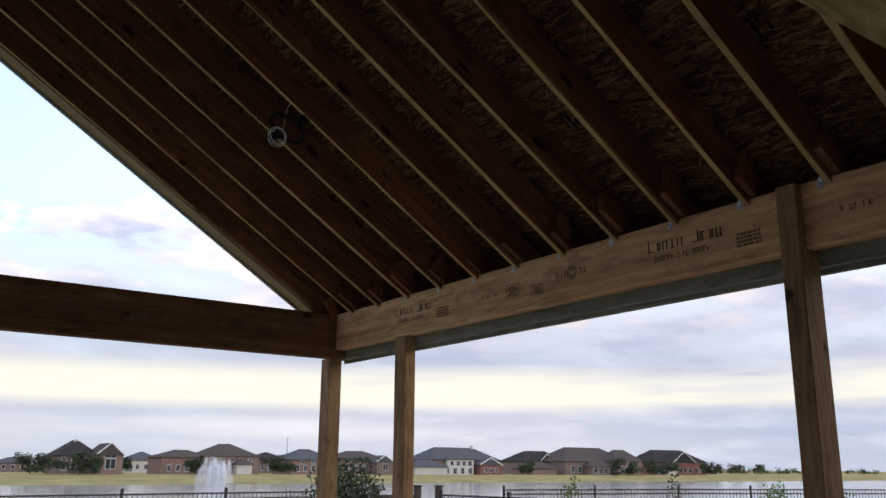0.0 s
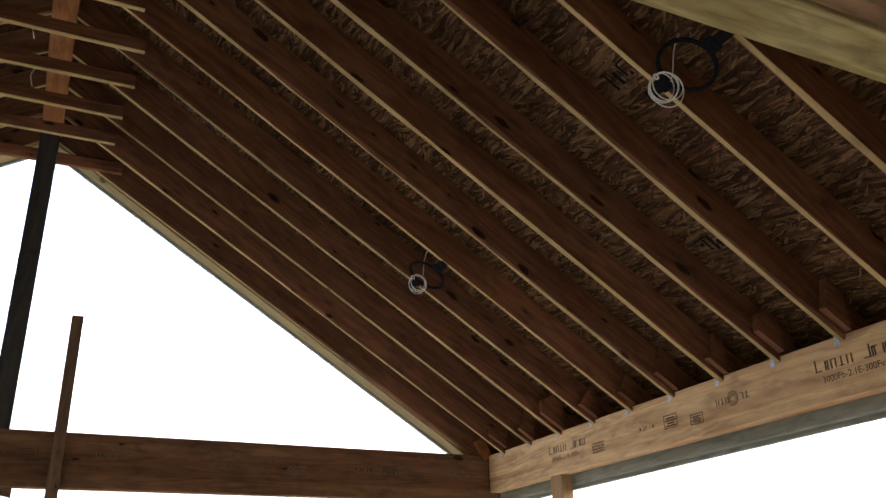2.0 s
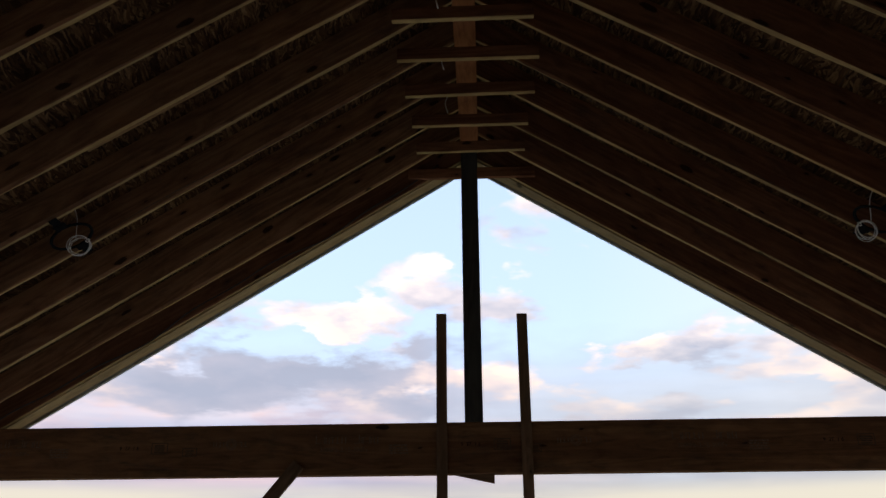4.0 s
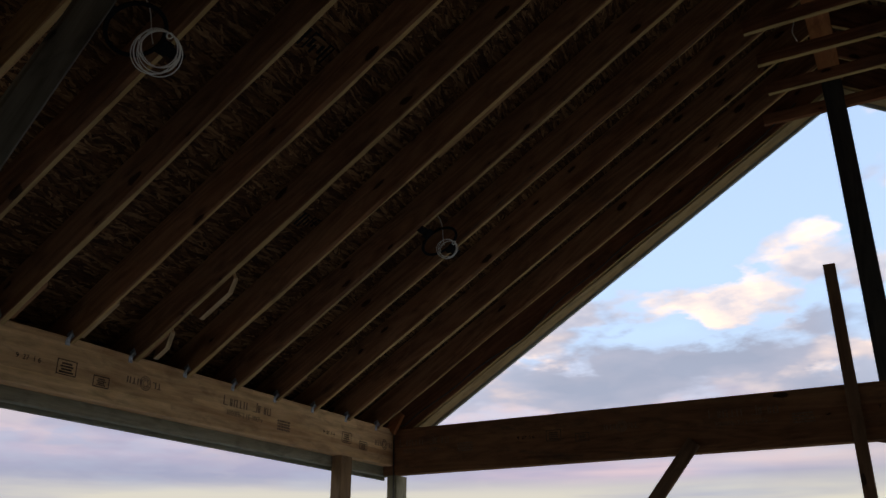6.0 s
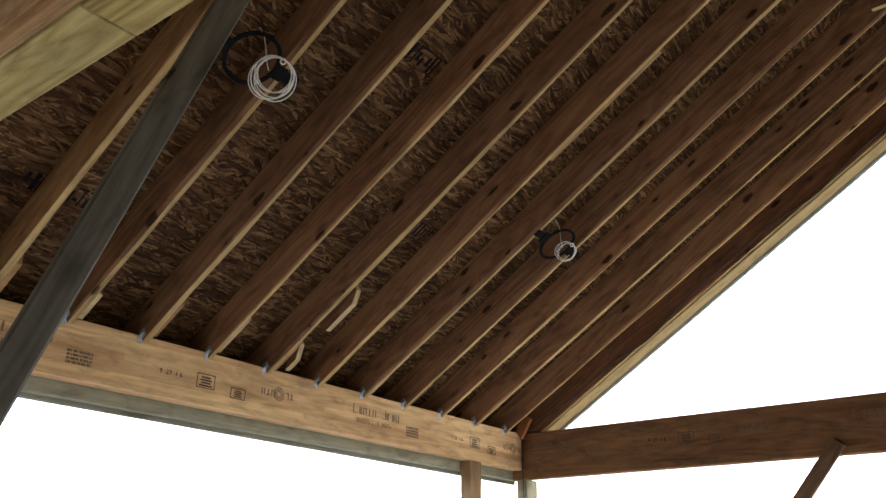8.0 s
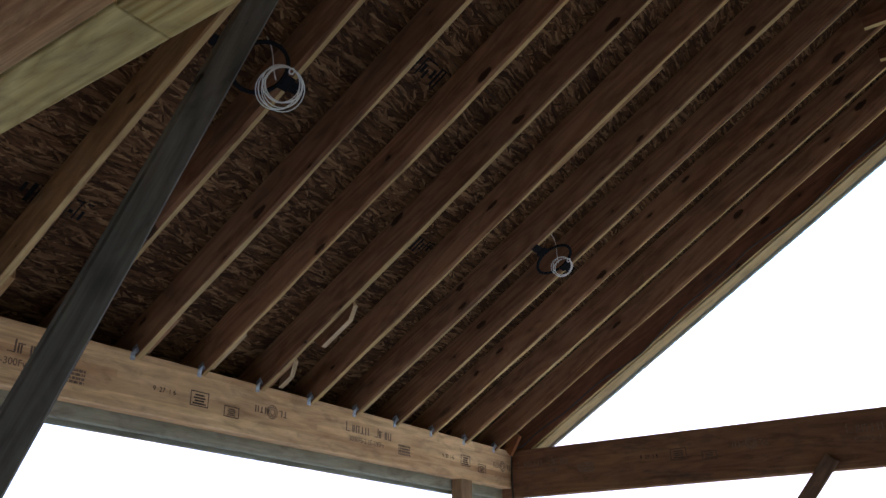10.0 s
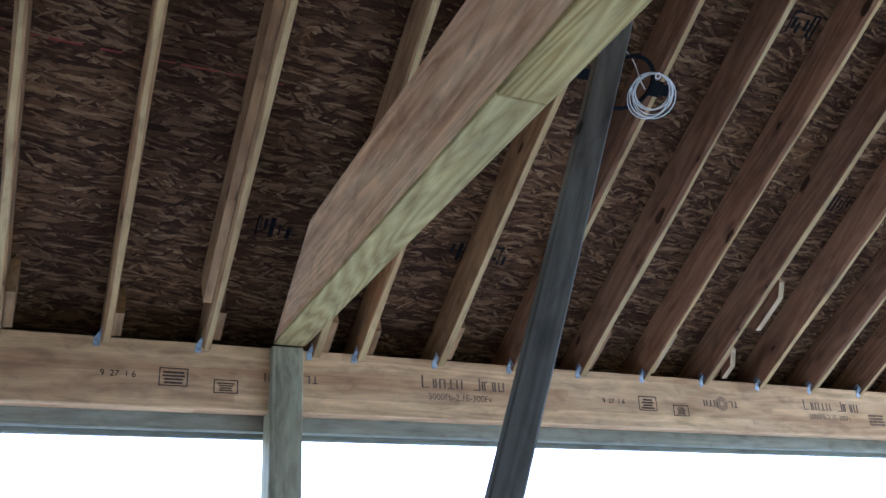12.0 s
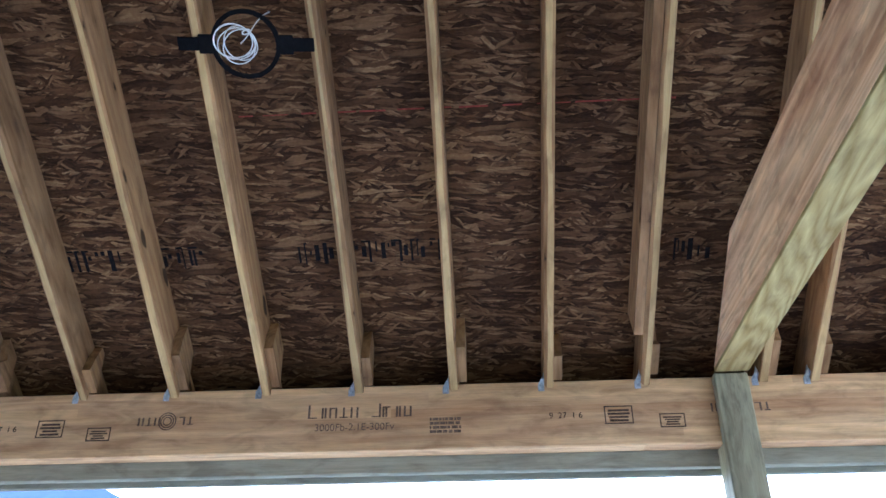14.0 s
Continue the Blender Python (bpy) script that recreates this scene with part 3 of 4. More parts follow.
front = timber("gable_beam", XR - XL + 0.178, 0.089, 0.356, SHADED_FRONT, pose(XL - 0.089, YF + 0.0445, ZT - 0.178))
tagged(front, "laminated beam across the open gable end, brown deepened for shade", "beam")
tie_h = 0.36
k = tie_h - 0.02
tie = finish("tie_beam", prism([(-3.76, 0.017), (3.26, 0.017), (3.26, 0.0 + 0.02), (3.26 - k / 0.645, tie_h), (-3.76 + k / 0.625, tie_h), (-3.76, 0.02)], -0.07, 0.07), TIE)
tie.matrix_world = pose(0, 1.038, ZT + 0.002)
bev = tie.modifiers.new("edges", "BEVEL")
bev.width, bev.segments = 0.006, 2
for a, b in ((-3.76, -1.655), (-1.652, 0.82), (0.823, 3.26)):
    part("bottom_lamina", box(a, b, -0.0705, 0.0705, 0.0, 0.0165, 0.003), SAP, tie, "pale yellow bottom layer of the beam")
tagged(tie, "pale pink and yellow laminated tie beam across the patio", "beam")


def notched_post(x_in, y0, y1, side, mat, label):
    """A post that laps up the inner face of the beam and carries it in a notch. side: +1 where the beam lies at larger x."""
    x_out = x_in + side * 0.089
    face = x_in - side * 0.05
    pts = [(face, 0.0), (x_out, 0.0), (x_out, ZT - HB - 0.001), (x_in - side * 0.001, ZT - HB - 0.001), (x_in - side * 0.001, ZT - 0.002), (face, ZT - 0.002)]
    bm = prism([(z, -x) for x, z in pts], y0, y1)
    ob = finish("post", bm, mat)
    ob.matrix_world = pose(0, 0, 0, 0, -90, 0)
    b = ob.modifiers.new("edges", "BEVEL")
    b.width, b.segments = 0.005, 1
    return tagged(ob, label, "post", "roof posts")


notched_post(XL, 0.962, 1.102, -1, TREATED, "greenish treated wooden post notched under the tie beam")
notched_post(XR, 1.955, 2.05, 1, POST, "brown wooden post lapped over the side beam")
for x, y, wx, wy, top, mat in (
    (XR + 0.05, 5.135, 0.089, 0.14, ZT - HB, POST), (3.31, YF + 0.075, 0.112, 0.14, ZT - 0.356, POST),
    (XL - 0.045, 5.455, 0.089, 0.14, ZT - HB, POST), (-3.822, YF + 0.085, 0.089, 0.16, ZT - 0.356, TREATED)):
    p = timber("post", top - 0.002, wy, wx, mat, upright(x, y, 0.001))
    tagged(p, "tall square wooden post carrying the beam", "post", "roof posts")

# treated rim boards against the outer faces of the side beams, and fascia boards on the rafter tails
for x, o in ((XL - 0.089 - 0.020, -1), (XR + 0.089 + 0.020, 1)):
    f = timber("rim_board", YF + 0.085 - YB, 0.038, 0.237, RIM, pose(x, YB, 2.5435, 0, 0, 90))
    tagged(f, "greenish treated rim board outside the side beam", "rim board", "rim boards")
    f = timber("rim_trim", YF + 0.085 - YB, 0.019, 0.075, RIM, pose(x + o * 0.0295, YB, 2.4375, 0, 0, 90))
    tagged(f, "narrow greenish trim strip along the rim board's foot", "trim strip", "rim trims")
for x, s in ((XL - TAIL - 0.018, -1), (XR + TAIL + 0.018, 1)):
    f = timber("fascia_board", YE - YB, 0.03, 0.17, PRIMED, pose(x, YB, 2.65, 0, 0, 90))
    tagged(f, "grey primed fascia board along the eave", "fascia", "fascia boards")

# unseen boards added between rim and fascia to darken the rafter feet
for x0, x1 in ((XL - TAIL - 0.002, XL - 0.130), (XR + 0.130, XR + TAIL + 0.002)):
    e = finish("eave_soffit", box(x0, x1, YB, YE - 0.04, 2.568, 2.580, 0.002), PRIMED)
    tagged(e, "unseen grey board added to keep light out of the eave", "soffit", "eave soffits")

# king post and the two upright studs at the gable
kp = timber("king_post", 4.93 - ZT, 0.09, 0.13, DARK_POST, upright(-0.215, YF + 0.0445, ZT + 0.001))
tagged(kp, "dark weathered wooden king post standing on the gable beam", "post")
for x, top in ((-0.440, 3.572), (0.149, 3.562)):
    s = timber("brace_stud", top, 0.038, 0.075, DARK, upright(x, YF - 0.021, 0.0))
    tagged(s, "thin dark upright stud nailed to the gable beam", "stud", "brace studs")


def slanted(name, a, b, wide, deep, mat, label, category):
    """A board from a to b whose broad face looks along y."""
    a, b = Vector(a), Vector(b)
    d = b - a
    ang = math.degrees(math.atan2(d.z, d.x))
    ob = timber(name, d.length, wide, deep, mat, pose(*a, 0, -ang, 0))
    return tagged(ob, label, category)


# a weathered shore from the slab up behind the tie beam, its broad face turned to the patio
foot, head = Vector((-2.069, 0.434, 0.015)), Vector((-1.741, 1.442, 3.20))
along = (head - foot).normalized()
flat_side = Vector((0.15, 0.99, 0.0))
flat_side = (flat_side - along * flat_side.dot(along)).normalized()
out = along.cross(flat_side)
shore = timber("diagonal_brace", (head - foot).length, 0.038, 0.080, GREY, Matrix.Translation(foot) @ Matrix((along, -out, flat_side)).transposed().to_4x4())
tagged(shore, "long weathered grey board shored up behind the tie beam", "brace")
slanted("diagonal_brace", (-1.437, YF - 0.021, 2.50), (-3.44, YF - 0.021, 0.06), 0.038, 0.089, DARK, "dark slanted brace board below the gable beam", "brace")
w = finish("wedge", prism([(-0.36, 0.0), (-0.08, 0.0), (-0.08, -0.06)], 0.0, 0.038), DARK)
w.matrix_world = pose(0, YF + 0.03, ZT - 0.357)
tagged(w, "small dark wooden wedge under the gable beam", "wedge")

# ---- recessed-light rings with coils of cable, between the rafters ----


def ring_mesh(r, wide, thick, n=36):
    bm = bmesh.new()
    rows = []
    for a in np.arange(n) * 2 * math.pi / n:
        c, s = math.cos(a), math.sin(a)
        rows.append([bm.verts.new((q * c, q * s, z)) for q, z in ((r, 0), (r, -thick), (r - wide, -thick), (r - wide, 0))])
    for k in range(n):
        p, q = rows[k], rows[(k + 1) % n]
        for j in range(4):
            bm.faces.new((p[j], p[(j + 1) % 4], q[(j + 1) % 4], q[j]))
    return bm


def light_ring(side, along, y, coil_r, turns, drop, tilt, swing):
    """A black mounting ring nailed under two rafters by its arms; the coil hangs from the sheathing by its own cable."""
    bm = ring_mesh(0.122, 0.016, 0.008)
    ring = finish("light_ring", bm, BLACK)
    for s in (-1, 1):
        arm = bmesh.new()
        block(arm, -0.034, 0.034, min(s * 0.112, s * 0.165), max(s * 0.112, s * 0.165), -0.009, 0.0, 0.003)
        block(arm, -0.024, 0.024, min(s * 0.160, s * 0.238), max(s * 0.160, s * 0.238), -0.006, -0.001, 0.002)
        for dx in (-0.014, 0.014):
            block(arm, dx - 0.003, dx + 0.003, s * 0.222 - 0.003, s * 0.222 + 0.003, -0.008, -0.006)
        part("arm", arm, BLACK, ring, "black plastic nailing arm")
    flip = -1 if side is EAST else 1
    ring.matrix_world = side.m @ pose(along / side.c, flip * y, -0.0015, 0, 0, random.uniform(-4, 4))
    tagged(ring, "black plastic ring bracket nailed under two rafters", "light bracket", "light rings")
    # the coil
    rnd = random.Random(int(1000 * y) + 7)
    pts = []
    steps = 26
    for k in range(steps * turns):
        a = 2 * math.pi * k / steps
        if k % steps == 0:
            wobble, dx, dy, lean = rnd.uniform(0.78, 1.20), rnd.uniform(-0.02, 0.02), rnd.uniform(-0.02, 0.02), rnd.uniform(-0.35, 0.35)
        q = (k % steps) / steps
        r = coil_r * (1 + (wobble - 1) * math.sin(math.pi * q))
        e = math.sin(math.pi * q)
        pts.append((r * math.cos(a) + dx * e, r * math.sin(a) * 0.93 + dy * e, lean * r * math.sin(a) * e + 0.004 * math.sin(k / 9.0)))
    coil = tube("cable_coil", pts, 0.0022, WIRE)
    body = Vector((0, flip * swing, -drop))
    coil.matrix_world = ring.matrix_world @ Matrix.Translation(body) @ pose(0, 0, 0, *tilt)
    tagged(coil, "coiled white low-voltage cable hanging at the ring", "cable coil", "cable coils")
    m = coil.matrix_world.inverted() @ ring.matrix_world
    lead = [m @ Vector((0.07 - 0.07 * q + 0.01 * math.sin(5 * q), flip * (swing * q + 0.05 * (1 - q)), (DEPTH - 0.004) * (1 - q) + (coil_r * 0.8 - drop) * q)) for q in np.linspace(0, 1, 8)]
    tube("lead", lead, 0.0025, WIRE, coil)
    tube("wrap", [(coil_r * 0.9 + 0.012 * math.cos(a), 0.01 * math.sin(a), 0.016 * math.sin(a)) for a in np.linspace(0, 6.2, 9)], 0.003, WIRE, coil)
    return ring


light_ring(EAST, 1.268, 4.455, 0.050, 4, 0.03, (66, -10, 0), 0.09)
light_ring(EAST, 1.262, 2.060, 0.062, 5, 0.06, (50, -14, 0), 0.10)
light_ring(WEST, 1.33, 4.455, 0.055, 4, 0.03, (-48, -10, 0), 0.09)
light_ring(WEST, 1.345, 2.050, 0.080, 8, 0.07, (-33, -16, 0), 0.09)
light_ring(WEST, 1.298, -0.772, 0.068, 5, 0.012, (4, 6, 40), -0.030)

# thin cables stapled up the slopes
for side, y, a, b, r, mat in ((WEST, 4.60, 1.40, 3.3, 0.0014, CABLE), (EAST, 4.62, 1.32, 3.3, 0.0014, CABLE)):
    f = -1 if side is EAST else 1
    pts = [(u / side.c, f * (y + 0.02 * math.sin(u * 3)), -0.004 + 0.012 * math.sin(u * 4.1)) for u in np.linspace(a, b, 24)]
    c = tube("cable", pts, r, mat)
    c.matrix_world = side.m
    tagged(c, "thin loose cable running up along a rafter", "cable", "cables")
# a dark cable down the gable rafter, into the corner and down the post
pts = [WEST.m @ Vector((u / WEST.c, 0, -0.022 + 0.024 * math.sin(u * 4.3) + 0.014 * math.sin(u * 9.7))) for u in np.linspace(3.35, 0.22, 40)]
pts = [(p.x, YF + 0.022, p.z) for p in pts] + [(XL + 0.10, YF + 0.012, 2.812), (XL + 0.04, YF - 0.004, 2.800), (XL + 0.016, YF - 0.012, 2.76)]
pts += [(XL + 0.014 + 0.004 * math.sin(4 * z), YF - 0.012, z) for z in np.linspace(2.70, 0.01, 14)]
tagged(tube("cable", pts, 0.0055, CABLE), "dark cable stapled along the gable rafter and down the corner", "cable", "cables")
# thin cables hanging beside the ridge
for y, d in ((4.75, 0.30), (4.05, 0.36), (5.35, 0.26)):
    pts = [(XM - 0.16 + 0.012 * math.sin(7 * q), y + 0.02 * math.sin(5 * q), 5.10 - d * q) for q in np.linspace(0, 1, 8)]
    tagged(tube("cable", pts, 0.004, WIRE), "short pale cable end hanging beside the ridge beam", "cable", "ridge cables")

# the notched offcut on one rafter
bm = prism([(0.03, 0.045), (0.13, 0.045), (0.20, 0.105), (0.20, 0.15), (0.37, 0.15), (0.37, 0.10), (0.40, 0.035), (0.63, 0.035), (0.70, 0.085), (0.70, 0.178), (0.15, 0.178)], 0.0, 0.034)
for fc in bm.faces:
    fc.material_index = 0 if len(fc.verts) > 4 else 1
q = finish("scrap_board", bm, [DIM_PINE, PALE])
q.matrix_world = Matrix.Translation((0, 5.829 - 0.4064 * 6 + 0.150, -0.012)) @ LEFT
tagged(q, "notched brown scrap board with pale sawn edges beside a rafter", "board")
# splice boards on rafters
for side, y, u0, u1, low in ((WEST, 4.203 - 0.4064 + 0.05, 1.95, 2.75, 0.02), (WEST, 0.656 - 0.029, 0.25, 3.6, 0.012)):
    s = finish("splice_board", prism([(u0, low), (u1, low), (u1, 0.178), (u0, 0.178)], 0.0, 0.036), LIT_PINE)
    s.matrix_world = Matrix.Translation((0, y, 0)) @ side.m
    tagged(s, "tan pine splice board doubled onto a rafter", "board", "splice boards")

# ---- ink stamps on the beams, repeated every eight feet ----


def words(text, size, mat, parent, m, label=""):
    cu = bpy.data.curves.new("lettering", "FONT")
    cu.body, cu.size, cu.extrude = text, size, 0.0004
    tmp = bpy.data.objects.new("lettering", cu)
    scene.collection.objects.link(tmp)
    me = bpy.data.meshes.new_from_object(tmp.evaluated_get(bpy.context.evaluated_depsgraph_get()))
    bpy.data.objects.remove(tmp)
    me.materials.clear()
    me.materials.append(mat)
    ob = new("lettering", me)
    ob.parent = parent
    ob.matrix_world = m
    if label:
        ob["label"] = label
    return ob


T = 0.0008  # the ink stands this proud of the wood


def bars(bm, cells, x, z, w, h, stroke):
    """Letter-sized groups of strokes that spell nothing."""
    for k, cell in enumerate(cells):
        a = x + k * w
        wide = w * 0.78
        for c in cell:
            if c == "l":
                block(bm, a, a + stroke, z, z + h, 0, T)
            elif c == "r":
                block(bm, a + wide - stroke, a + wide, z, z + h, 0, T)
            elif c == "m":
                block(bm, a + wide / 2 - stroke / 2, a + wide / 2 + stroke / 2, z, z + h, 0, T)
            elif c == "t":
                block(bm, a, a + wide, z + h - stroke * 0.6, z + h, 0, T)
            elif c == "b":
                block(bm, a, a + wide, z, z + stroke * 0.6, 0, T)
            elif c == "c":
                block(bm, a, a + wide, z + h / 2 - stroke * 0.3, z + h / 2 + stroke * 0.3, 0, T)
    return bm


def stamps(beam, face, start, fade):
    """One run of mill stamps. face: a pose with x along the beam as one reads, y up, z out of the wood."""
    def put(name, bm, mat, x, label=""):
        ob = finish(name, bm, mat, beam, label)
        ob.matrix_world = face @ pose(start + x, 0, 0.0006)
        return ob

    ink = INK if fade < 0.2 else FADED
    bm = bmesh.new()
    bars2 = ("lb", "mr", "lrt", "mb", "lr", "", "rb", "lmt", "mr", "lrb")
    for k, cell in enumerate(bars2):
        big = k in (0, 6)
        sub = bmesh.new()
        bars(sub, [cell], k * 0.0455, 0.0, 0.050 if big else 0.043, 0.060 if big else 0.046, 0.0085)
        me = bpy.data.meshes.new("cell")
        sub.to_mesh(me)
        sub.free()
        bm.from_mesh(me)
    flat_bars(put("name_stamp", bm, ink, 0.0, "black ink name stamp as plain strokes"), -0.140)
    words("3000Fb-2.1E-300Fv", 0.044, FADED if fade > 0.2 else INK, beam, face @ pose(start + 0.03, -0.195, 0.0008), "faded ink strength grade")
    bm = bmesh.new()
    for j in range(4):
        x = 0.0
        while x < 0.13:
            d = random.uniform(0.006, 0.03)
            block(bm, x, min(x + d, 0.132), 0.0 + j * 0.018, 0.0 + j * 0.018 + 0.012, 0, T)
            x += d + random.uniform(0.002, 0.007)
    flat_bars(put("grade_stamp", bm, FADED, 0.52, "faded block stamp of small bars"), -0.215)
    words("9  27  1 6", 0.036, BLACK_INK, beam, face @ pose(start + 1.02, -0.165, 0.0008), "small black date stamp")
    for x, w2, h2, z2, mat in ((1.25, 0.118, 0.078, -0.195, INK), (1.475, 0.104, 0.060, -0.215, INK)):
        bm = bmesh.new()
        e = 0.005
        block(bm, 0, w2, 0, e, 0, T), block(bm, 0, w2, h2 - e, h2, 0, T), block(bm, 0, e, e, h2 - e, 0, T), block(bm, w2 - e, w2, e, h2 - e, 0, T)
        for j in range(4):
            a = random.uniform(0.012, 0.03)
            block(bm, a, w2 - a, 0.010 + j * (h2 - 0.02) / 4, 0.010 + (j + 0.62) * (h2 - 0.02) / 4, 0, T)
        flat_bars(put("mill_mark", bm, mat, x, "black ink square stamp with bars"), z2)
    bm = bmesh.new()
    for k, cell in enumerate(("lr", "mb", "lr", "", "", "rt", "mb")):
        sub = bmesh.new()
        bars(sub, [cell], 0.006 + k * 0.036, 0.012, 0.034, 0.036, 0.008)
        me = bpy.data.meshes.new("cell")
        sub.to_mesh(me)
        sub.free()
        bm.from_mesh(me)
    for r in (0.040, 0.030, 0.020):
        made = bmesh.new()
        n = 20
        for j in range(n):
            a, b = 2 * math.pi * j / n, 2 * math.pi * (j + 1) / n
            quad = [made.verts.new((0.135 + q * math.cos(w3), 0.03 + q * math.sin(w3), T)) for q, w3 in ((r, a), (r, b), (r - 0.005, b), (r - 0.005, a))]
            made.faces.new(quad)
        me = bpy.data.meshes.new("cell")
        made.to_mesh(me)
        made.free()
        bm.from_mesh(me)
    flat_bars(put("maker_mark", bm, FADED, 1.685, "faded ring-shaped ink mark between bars"), -0.165)


def flat_bars(ob, y):
    ob.matrix_world = ob.matrix_world @ pose(0, y, 0)
    return ob


west_face = Matrix.Translation((XL, 0, ZT)) @ Matrix(((0, 0, 1, 0), (1, 0, 0, 0), (0, 1, 0, 0), (0, 0, 0, 1)))
east_face = Matrix.Translation((XR, 0, ZT)) @ Matrix(((0, 0, -1, 0), (-1, 0, 0, 0), (0, 1, 0, 0), (0, 0, 0, 1)))
front_face = Matrix.Translation((0, YF, ZT)) @ Matrix(((1, 0, 0, 0), (0, 0, -1, 0), (0, 1, 0, 0), (0, 0, 0, 1)))
for start, fade in ((-3.18, 0.3), (-0.75, 0.3), (1.69, 0.3), (4.13, 0.3)):
    stamps(beam_l, west_face, start, fade)
for start in (-5.19, -2.815, -0.42):
    stamps(beam_r, east_face, start, 0.1)
for start in (-3.75, -1.33, 1.15):
    stamps(front, front_face, start, 0.9)

# ---- ink on the strand board: short dark bars, and nail lines ----


def board_marks(side, y0, length, u, seed):
    rnd = random.Random(seed)
    f = -1 if side is EAST else 1
    bm = bmesh.new()
    x = 0.0
    while x < length:
        w, h = rnd.uniform(0.005, 0.022), rnd.choice((0.10, 0.075, 0.05, 0.02))
        z = rnd.uniform(0, 0.10 - h)
        block(bm, u + z, u + z + h, min(f * (y0 + x), f * (y0 + x + w)), max(f * (y0 + x), f * (y0 + x + w)), DEPTH - 0.0012, DEPTH - 0.0004)
        if rnd.random() < 0.5:
            block(bm, u + 0.094, u + 0.103, min(f * (y0 + x), f * (y0 + x + 2 * w)), max(f * (y0 + x), f * (y0 + x + 2 * w)), DEPTH - 0.0012, DEPTH - 0.0004)
        x += w + rnd.uniform(0.006, 0.024)
    ob = finish("board_stamp", bm, BLACK_INK)
    ob.matrix_world = side.m
    return tagged(ob, "black ink bars stamped on the strand board", "stamp", "board stamps", "stuff")


for y0, n, u, seed in ((-1.76, 0.26, 0.54, 1), (-1.36, 0.22, 0.54, 2), (-0.75, 0.60, 0.54, 3), (0.80, 0.16, 0.50, 4), (1.7, 0.3, 0.5, 5), (2.7, 0.26, 1.9, 6), (3.5, 0.3, 1.1, 7)):
    board_marks(WEST, y0, n, u, seed)
for y0, n, u, seed in ((2.72, 0.22, 0.62, 8), (1.72, 0.2, 0.66, 9), (2.3, 0.24, 1.55, 10), (3.1, 0.22, 1.1, 11)):
    board_marks(EAST, y0, n, u, seed)

# a red chalk line snapped across the sheets
for side, y0, y1, u in ((WEST, -0.9, 0.72, 1.20), (EAST, 1.9, 3.3, 1.09)):
    f = -1 if side is EAST else 1
    rnd = random.Random(3)
    bm = bmesh.new()
    y = y0
    while y < y1:
        d = rnd.uniform(0.03, 0.14)
        block(bm, u - rnd.uniform(0.002, 0.004), u + rnd.uniform(0.002, 0.005), min(f * y, f * (y + d)), max(f * y, f * (y + d)), DEPTH - 0.0010, DEPTH - 0.0003)
        y += d + rnd.uniform(0.005, 0.06)
    ob = finish("chalk_line", bm, plain("red_chalk", (0.22, 0.05, 0.035), 0.95, vary=0.4, scale=60))
    ob.matrix_world = side.m
    tagged(ob, "broken red chalk line across the strand board", "chalk line", kind="stuff")

# ---- outdoors: lawn, pond, far bank, houses ----
GRASS = plain("lawn", (0.115, 0.125, 0.045), 0.95, vary=0.35, scale=0.35)
BANK = plain("dry_bank_grass", (0.30, 0.255, 0.115), 0.95, vary=0.3, scale=0.12)
WATER_Z = -2.25

ground_profile = [(-2500, -0.16), (-30, -0.16), (19.5, -0.16), (21, -0.3), (30, -2.8), (60, -3.2), (170, -3.2), (184.5, -2.3), (188, -2.0), (212, -1.0), (232, -0.66), (2600, -0.66)]
bm = bmesh.new()
xs = (-2600, -600, -120, -30, 0, 30, 120, 400, 900, 2600)
grid = [[bm.verts.new((x, y, z)) for x in xs] for y, z in ground_profile]
for p, q in zip(grid, grid[1:]):
    for k in range(len(xs) - 1):
        fc = bm.faces.new((p[k], p[k + 1], q[k + 1], q[k]))
        fc.material_index = 1 if p[0].co.y > 150 else 0
tagged(finish("ground", bm, [GRASS, BANK]), "green lawn falling to the pond and a dry grassy far bank", "ground", kind="structure")

wm, t, b = material("pond_water", 0.12)
b.inputs["Specular IOR Level"].default_value = 0.5
b.inputs["Base Color"].default_value = (0.30, 0.32, 0.34, 1)
n = node(t, "ShaderNodeTexNoise", Scale=1.0, Detail=5.0)
link(t, local(t, (0.5, 1.6, 1.0), False), n.inputs["Vector"])
bump(t, b, n.outputs[0], 0.2, 0.04)
bm = bmesh.new()
bm.faces.new([bm.verts.new(v) for v in ((-900, 24, WATER_Z), (1200, 24, WATER_Z), (1200, 186, WATER_Z), (-900, 186, WATER_Z))])
tagged(finish("water", bm, wm), "pale grey rippled pond water", "water", kind="structure")

BRICK = {
    "rose": plain("rose_brick", (0.27, 0.18, 0.15), 0.9, vary=0.25, scale=1.5), "brown": plain("brown_brick", (0.22, 0.165, 0.14), 0.9, vary=0.25, scale=1.5),
    "cream": plain("cream_render", (0.60, 0.57, 0.52), 0.9, vary=0.1, scale=1.0), "red": plain("red_brick", (0.24, 0.11, 0.095), 0.9, vary=0.25, scale=1.5)}
ROOF = {
    "dark": plain("dark_shingle", (0.05, 0.046, 0.046), 0.95, vary=0.3, scale=2.0), "brown": plain("brown_shingle", (0.095, 0.08, 0.072), 0.95, vary=0.3, scale=2.0),
    "grey": plain("grey_shingle", (0.10, 0.105, 0.115), 0.95, vary=0.25, scale=2.0)}
TRIM = plain("white_trim", (0.72, 0.72, 0.70), 0.6, vary=0.05)
GLASS, gt, gb = material("window_glass", 0.08)
gb.inputs["Specular IOR Level"].default_value = 0.5
